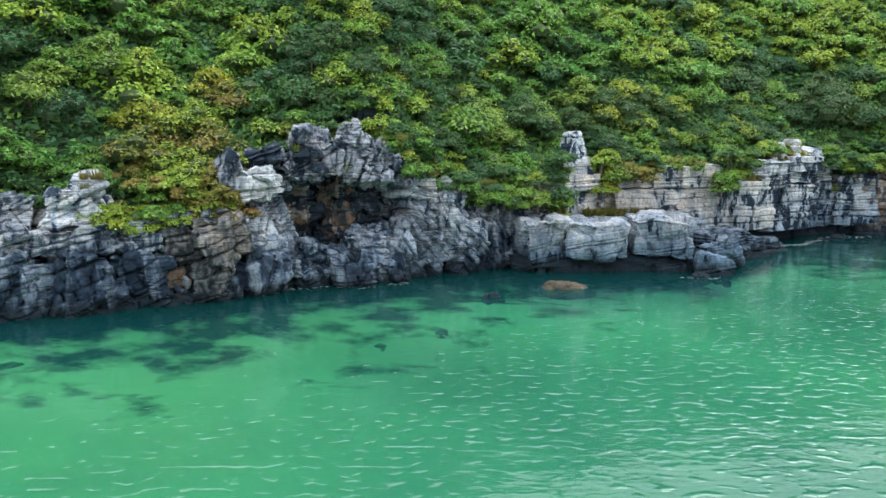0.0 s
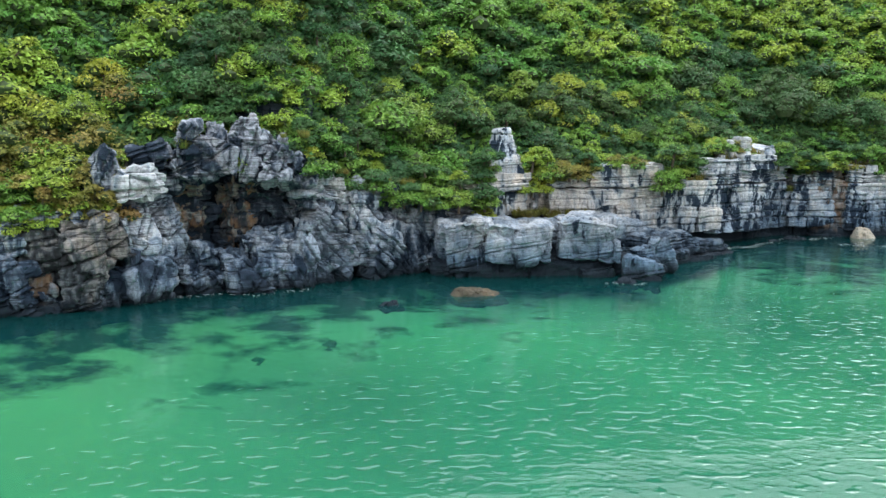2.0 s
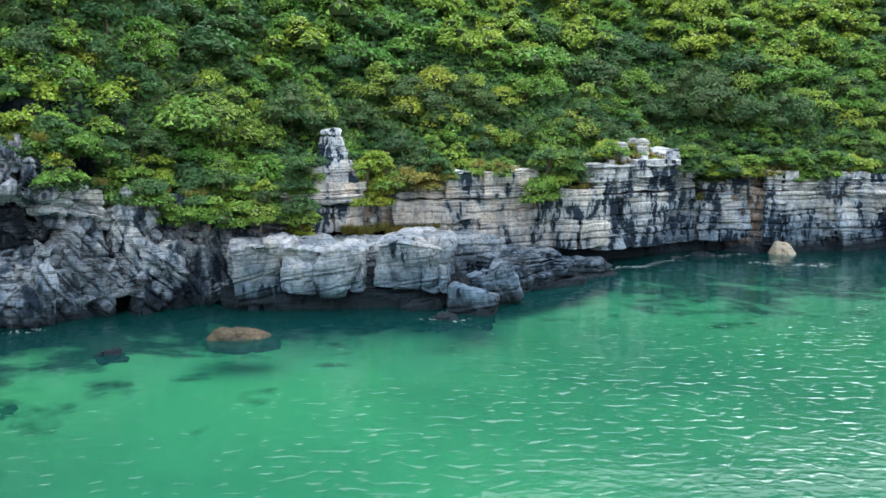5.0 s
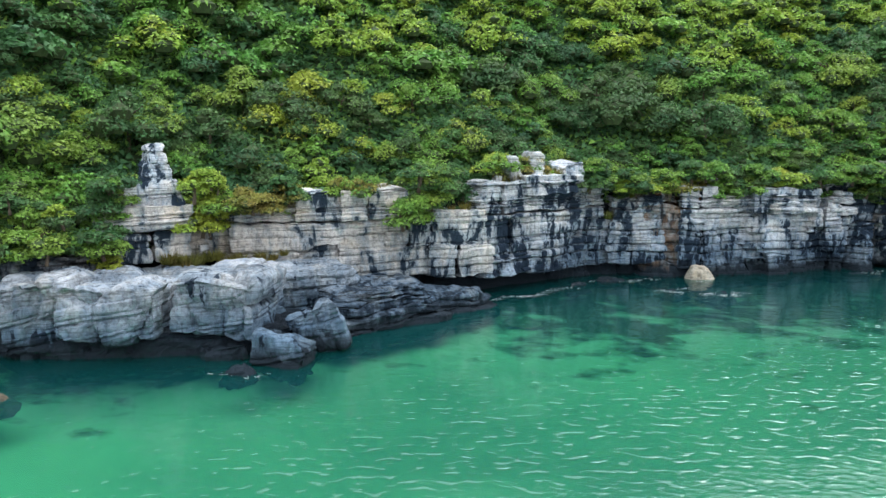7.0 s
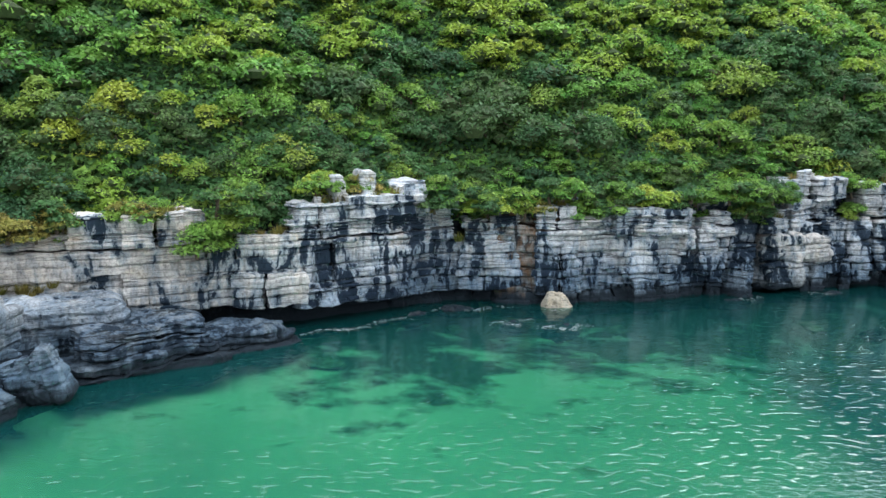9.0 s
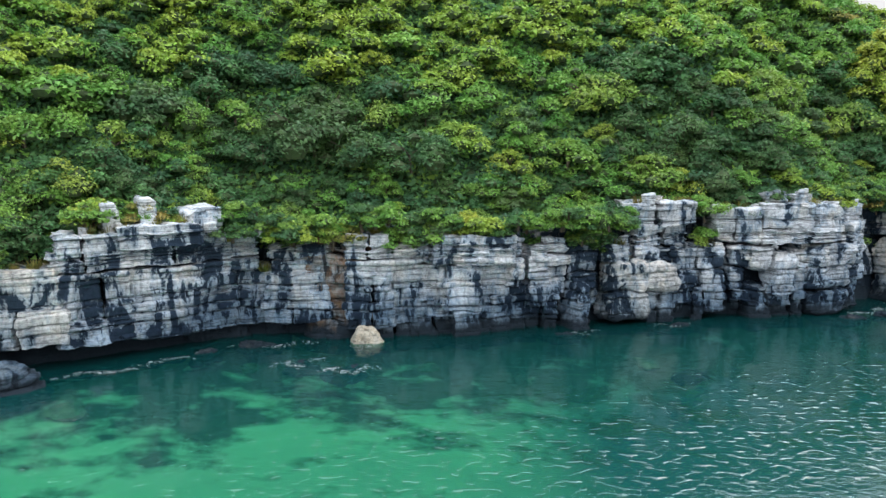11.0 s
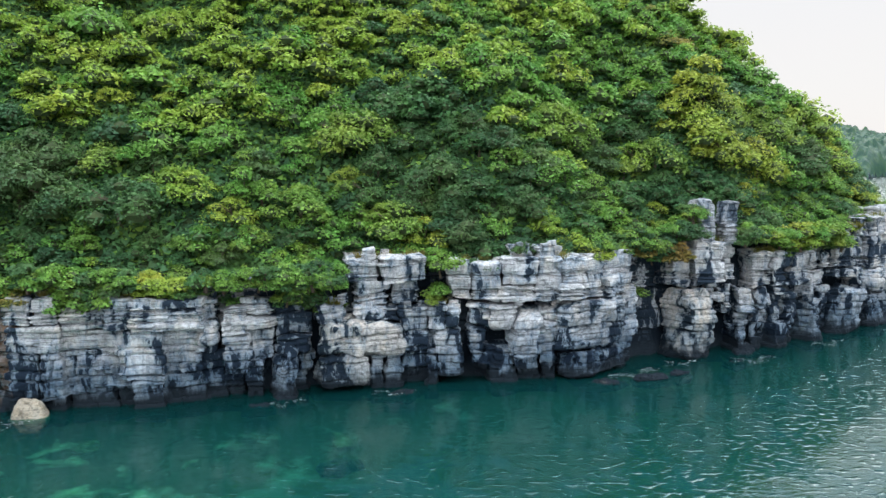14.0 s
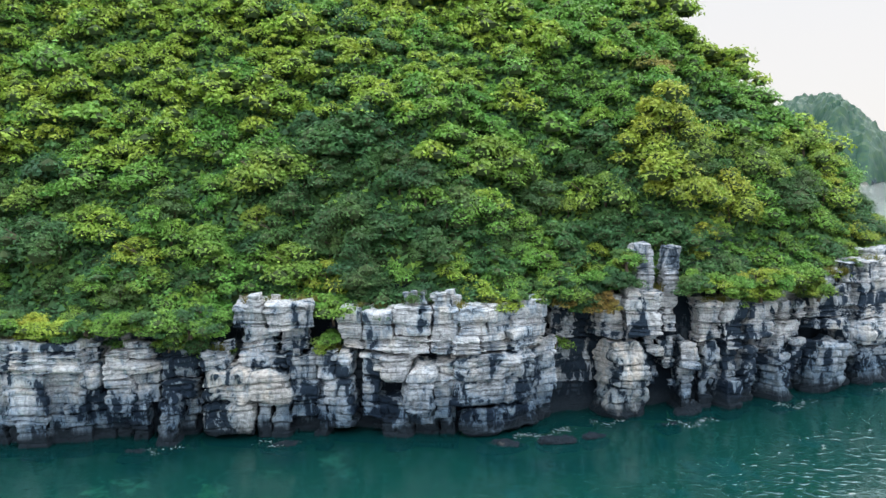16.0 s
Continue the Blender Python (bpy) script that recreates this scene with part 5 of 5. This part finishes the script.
def plant_edge():
    """Bushes along the cliff's rim, the first 300 as things, and low growth under the trees."""
    rnd = random.Random(33)
    sx, sy, d, z = scatter(1.15, -30, 112, 26, 112, rnd, 0.5)
    rim = [n for n in range(len(sx)) if 0.7 < d[n] < 3.0]
    rnd.shuffle(rim)
    V, F, I, total = [], [], [], 0
    for count, n in enumerate(rim):
        if d[n] < 2.1:
            over = [top for x0, x1, top in TOPS if x0 - 0.1 < sx[n] < x1 + 0.1]
            if 85.8 < sx[n] < 89.2 or not over or max(over) > np.interp(sx[n], EDGE_X, EDGE_Z) + 1.9 or rnd.random() < 0.12:
                continue
            z[n] = max(over) - 0.4
        # rim bushes mostly dark-leaved, part own green and part painted shade
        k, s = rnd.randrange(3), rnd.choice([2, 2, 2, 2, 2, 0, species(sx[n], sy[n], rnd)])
        turn, scale = rnd.uniform(0, 360), rnd.uniform(0.55, 1.0) * (0.85 if d[n] < 2.1 else 1.35)
        if count < 80:
            t = empty("bush", BUSH_LABELS[s], "bush", (sx[n], sy[n], z[n]), "bushes along the cliff edge")
            t.rotation_euler, t.scale = (0, 0, radians(turn)), (scale,) * 3
            part("leaves", BUSH_MESH[k, s], t)
            part("stem", STEM, t, "grey-brown stem")
        else:
            V.append(moved(BUSHES[k][0], sx[n], sy[n], z[n], turn, scale, 1.0))
            F.append(BUSHES[k][1] + total)
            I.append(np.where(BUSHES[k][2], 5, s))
            total += len(BUSHES[k][0])
    # bushes growing down over the rock
    for x, y, zz, wide, count, kinds in HANGING:
        for n in range(count):
            s, k, turn, scale = rnd.choice(kinds), rnd.randrange(3), rnd.uniform(0, 360), rnd.uniform(0.5, 0.95)
            at = (x + rnd.uniform(-wide, wide), y + rnd.uniform(-0.4, 0.7), zz + rnd.uniform(-0.5, 0.5))
            if n > 2:
                V.append(moved(BUSHES[k][0], *at, turn, scale, 1.0))
                F.append(BUSHES[k][1] + total)
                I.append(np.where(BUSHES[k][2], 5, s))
                total += len(BUSHES[k][0])
                continue
            t = empty("bush", BUSH_LABELS[s], "bush", at, "bushes along the cliff edge")
            t.rotation_euler, t.scale = (0, 0, radians(turn)), (scale,) * 3
            part("leaves", BUSH_MESH[k, s], t)
            part("stem", STEM, t, "grey-brown stem")
    # leaf carpet over the soil
    r = np.random.RandomState(4)
    n = 620000
    gx, gy = r.uniform(-26, 112, n), r.uniform(30, 122, n)
    gd = coast_distance(gx, gy) - cave_back(gx)
    ok = (gd > 1.9) & (gd < np.interp(gx, [-30, -24, 0, 24, 64], [6, 14, 21, 34, 42]))
    gx, gy = gx[ok], gy[ok]
    p = np.stack([gx, gy, hill_height(gx, gy) - 0.42 + r.rand(len(gx)) ** 2 * 0.6], 1)
    nrm = np.array([0, -0.55, 0.8]) + r.normal(size=p.shape) * 0.5
    t = np.cross(nrm, r.normal(size=p.shape))
    t /= np.linalg.norm(t, axis=1)[:, None]
    b = np.cross(nrm, t)
    ln = r.uniform(0.1, 0.3, (len(p), 1))
    V.append(np.stack([p - t * ln - b * ln * 0.6, p + t * ln, p - t * ln * 0.6 + b * ln * 0.7], 1).reshape(-1, 3))
    F.append(total + np.arange(3 * len(p)).reshape(-1, 3))
    I.append(r.choice([0, 2, 2, 2, 2], len(p)))
    me = mesh_of("undergrowth", np.concatenate(V), np.concatenate(F), LEAF + [SHADE_CORE], np.concatenate(I))
    tagged(new("undergrowth", me), "low leafy undergrowth between the hillside trees", "undergrowth", kind="stuff")


plant_hill()
plant_edge()


def tuft_mesh(seed):
    r = np.random.RandomState(seed)
    n = 90
    a, rad = r.rand(n) * 6.283, 0.28 * np.sqrt(r.rand(n))
    foot = np.stack([np.cos(a) * rad, np.sin(a) * rad, np.full(n, -0.08)], 1)
    lean = np.stack([np.cos(a), np.sin(a), np.zeros(n)], 1) * r.uniform(0.1, 0.5, (n, 1))
    tip = foot + lean + np.array([0, 0, 1]) * r.uniform(0.3, 0.75, (n, 1))
    side = np.stack([-np.sin(a), np.cos(a), np.zeros(n)], 1) * 0.035
    return mesh_of("grass_tuft", np.stack([foot - side, foot + side, tip], 1).reshape(-1, 3), np.arange(3 * n).reshape(-1, 3), [GRASS])


def grass_tufts():
    rnd = random.Random(52)
    forms = [tuft_mesh(k) for k in range(4)]
    made = 0
    while made < 150:
        x0, x1, top = rnd.choice(TOPS)
        x = rnd.uniform(x0, x1)
        if x1 - x0 < 1.6 or not -22 < x < 106 or top < 3.5 or [t for a, b, t in TOPS if a < x < b and t > top + 0.2]:
            continue
        back = rnd.uniform(0.35, 1.3)
        made += 1
        ob = new("grass_tuft", forms[made % 4])
        ob.location, ob.rotation_euler = (x + back * 0.25, on_line(x) + back, top - 0.12), (0, 0, rnd.uniform(0, 6))
        ob.scale = (rnd.uniform(0.5, 1.05),) * 3
        tagged(ob, "dry yellow-green grass tuft on the cliff edge", "grass tuft", "grass tufts on the cliff")


grass_tufts()


def ledge_tufts():
    """Dry grass in the rubble between the slabs and the cliff."""
    rnd = random.Random(9)
    forms = [tuft_mesh(k + 20) for k in range(3)]
    for k in range(26):
        x = rnd.uniform(10.8, 16.4)
        ob = new("grass_tuft", forms[k % 3])
        ob.location, ob.rotation_euler = (x, on_line(x) - rnd.uniform(0.2, 1.2), rnd.uniform(3.0, 3.5)), (0, 0, rnd.uniform(0, 6))
        ob.scale = (rnd.uniform(0.6, 1.1),) * 3
        tagged(ob, "dry yellow grass tuft among rubble above the slabs", "grass tuft", "grass tufts on the cliff")


ledge_tufts()


# ---- under water, foam, distance ----
def sunken():
    rnd = random.Random(8)
    spots = []
    while len(spots) < 9:
        x = rnd.uniform(-22, 62)
        y = on_line(x) - rnd.uniform(2.0, 10.0)
        if 0 < x < 20:
            y = 49 - rnd.uniform(1.0, 5)
        spots.append((x, y, rnd.uniform(1.4, 3.8)))
    for x, y, w in spots:
        h = rnd.uniform(0.4, 0.62)
        X, Y = np.array([x]), np.array([y])
        at = (x, y, float(floor_height(X, Y, coast_distance(X, Y))[0]) - 0.38)
        ob = new("submerged_rock", rock_mesh("submerged_rock", WEED, at, rnd.uniform(0, 180), (w, w * rnd.uniform(0.5, 0.9), h), rnd.random() * 40, power=2.3, rough=0.26, groove=0.0, res=0.18))
        ob.location = at
        tagged(ob, "dark weed-covered rock lying under clear green water", "rock", "rocks under the water")
    at = (62.4, 65.2, -1.3)
    ob = new("submerged_rock", rock_mesh("submerged_rock", BROWN, at, 20, (2.4, 1.4, 0.9), 3.0, power=2.6, rough=0.2, groove=0.03, res=0.25))
    ob.location = at
    tagged(ob, "brown rock lying just under the water", "rock", "rocks under the water")


sunken()


def foam():
    """Broken white froth where the swell meets the rocks."""
    r = random.Random(14)
    V, F = [], []
    lines = [((28.5, 62.6), (34, 66.5), 90), ((36, 69.2), (41, 69.8), 40), ((42.2, 64.2), (45.2, 64.6), 60), ((39.5, 65.2), (42, 66.2), 40), ((-12.2, 42.2), (-8.6, 43.6), 50), ((-8, 44.0), (-2, 45.6), 36),
             ((57, 72.2), (59, 72.8), 20), ((63, 74.2), (65.5, 75), 24), ((78, 77.6), (81.5, 79.5), 60), ((82.5, 80.8), (85, 81.6), 24), ((87.5, 81.5), (90.5, 82.6), 44), ((95, 86), (98, 87.4), 30), ((15.5, 47.4), (18.5, 47.9), 9),
             ((43, 69.0), (44.6, 69.1), 16), ((103, 90), (107, 93), 24)]
    for (xa, ya), (xb, yb), count in lines:
        for k in range(int(count * 1.5)):
            t = r.random()
            x, y = xa + (xb - xa) * t + r.gauss(0, 0.2), ya + (yb - ya) * t + r.gauss(0, 0.18) + 0.5 * math.sin(9 * t)
            a, rx, ry = r.uniform(-0.5, 0.5), r.choice([0.03, 0.04, 0.07, 0.15]) * r.uniform(0.7, 1.2), r.uniform(0.01, 0.03)
            b = len(V)
            for m in range(8):
                q = m * 0.7854
                f = r.uniform(0.6, 1.2)
                px, py = math.cos(q) * rx * f, math.sin(q) * ry * f
                V.append((x + px * math.cos(a) - py * math.sin(a), y + px * math.sin(a) + py * math.cos(a), 0.02 + 0.02 * r.random()))
            F += [[b, b + 1, b + 2, b + 3], [b, b + 3, b + 4, b + 7], [b + 4, b + 5, b + 6, b + 7]]
    tagged(new("sea_foam", mesh_of("sea_foam", V, F, [FOAM])), "white foam streaks along the foot of the rocks", "foam", kind="stuff")


foam()


def far_island():
    """A wooded hill over a pale rocky shore across the bay."""
    az = np.radians(np.linspace(6, 40, 340))
    rr = np.concatenate([[394, 398, 400, 402], np.linspace(405, 640, 90)])
    A, R = np.meshgrid(az, rr, indexing="ij")
    D = np.degrees(A)
    X, Y = 78 + R * np.sin(A), 33 + R * np.cos(A)
    shore = 404 + 10 * np.sin(D * 0.9) + 5 * np.sin(D * 2.7)
    inl = R - shore
    low = 1 - np.exp(-np.clip(inl, 0, None) / 16)
    ridge = 14 + 31 * np.exp(-np.abs((D - 16.7) / 3.9) ** 2.6) * np.exp(-((R - 450) / 50) ** 4) + 11 * np.exp(-((D - 25.6) / 1.9) ** 2) * np.exp(-((R - 520) / 40) ** 2) + 7 * np.exp(-((D - 31) / 4) ** 2)
    p = np.stack([X, Y, 0 * X], -1).reshape(-1, 3)
    crowns = np.abs(fbm(p * 0.16, 3, 70)).reshape(X.shape) * 10 + fbm(p * 0.5, 2, 71).reshape(X.shape) * 5
    Z = np.where(inl > 0, 0.3 + low * (ridge + crowns), -2.0 + np.clip(inl + 3, 0, 3) * 0.75)
    n = A.shape[1]
    i, j = np.meshgrid(np.arange(A.shape[0] - 1), np.arange(n - 1), indexing="ij")
    v = (i * n + j).ravel()
    faces = np.stack([v, v + n, v + n + 1, v + 1], 1)
    island = empty("far_island", "wooded island hill with a pale rocky shore across the bay", "island", (200, 420, 0))
    high = Z.ravel()[faces].max(1) > 3.2
    P = np.stack([X - 200, Y - 420, Z], -1).reshape(-1, 3)
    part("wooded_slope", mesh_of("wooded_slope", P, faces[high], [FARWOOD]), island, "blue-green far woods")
    part("shore_rock", mesh_of("shore_rock", P, faces[~high], [GREY]), island, "pale grey rocky shore")


far_island()
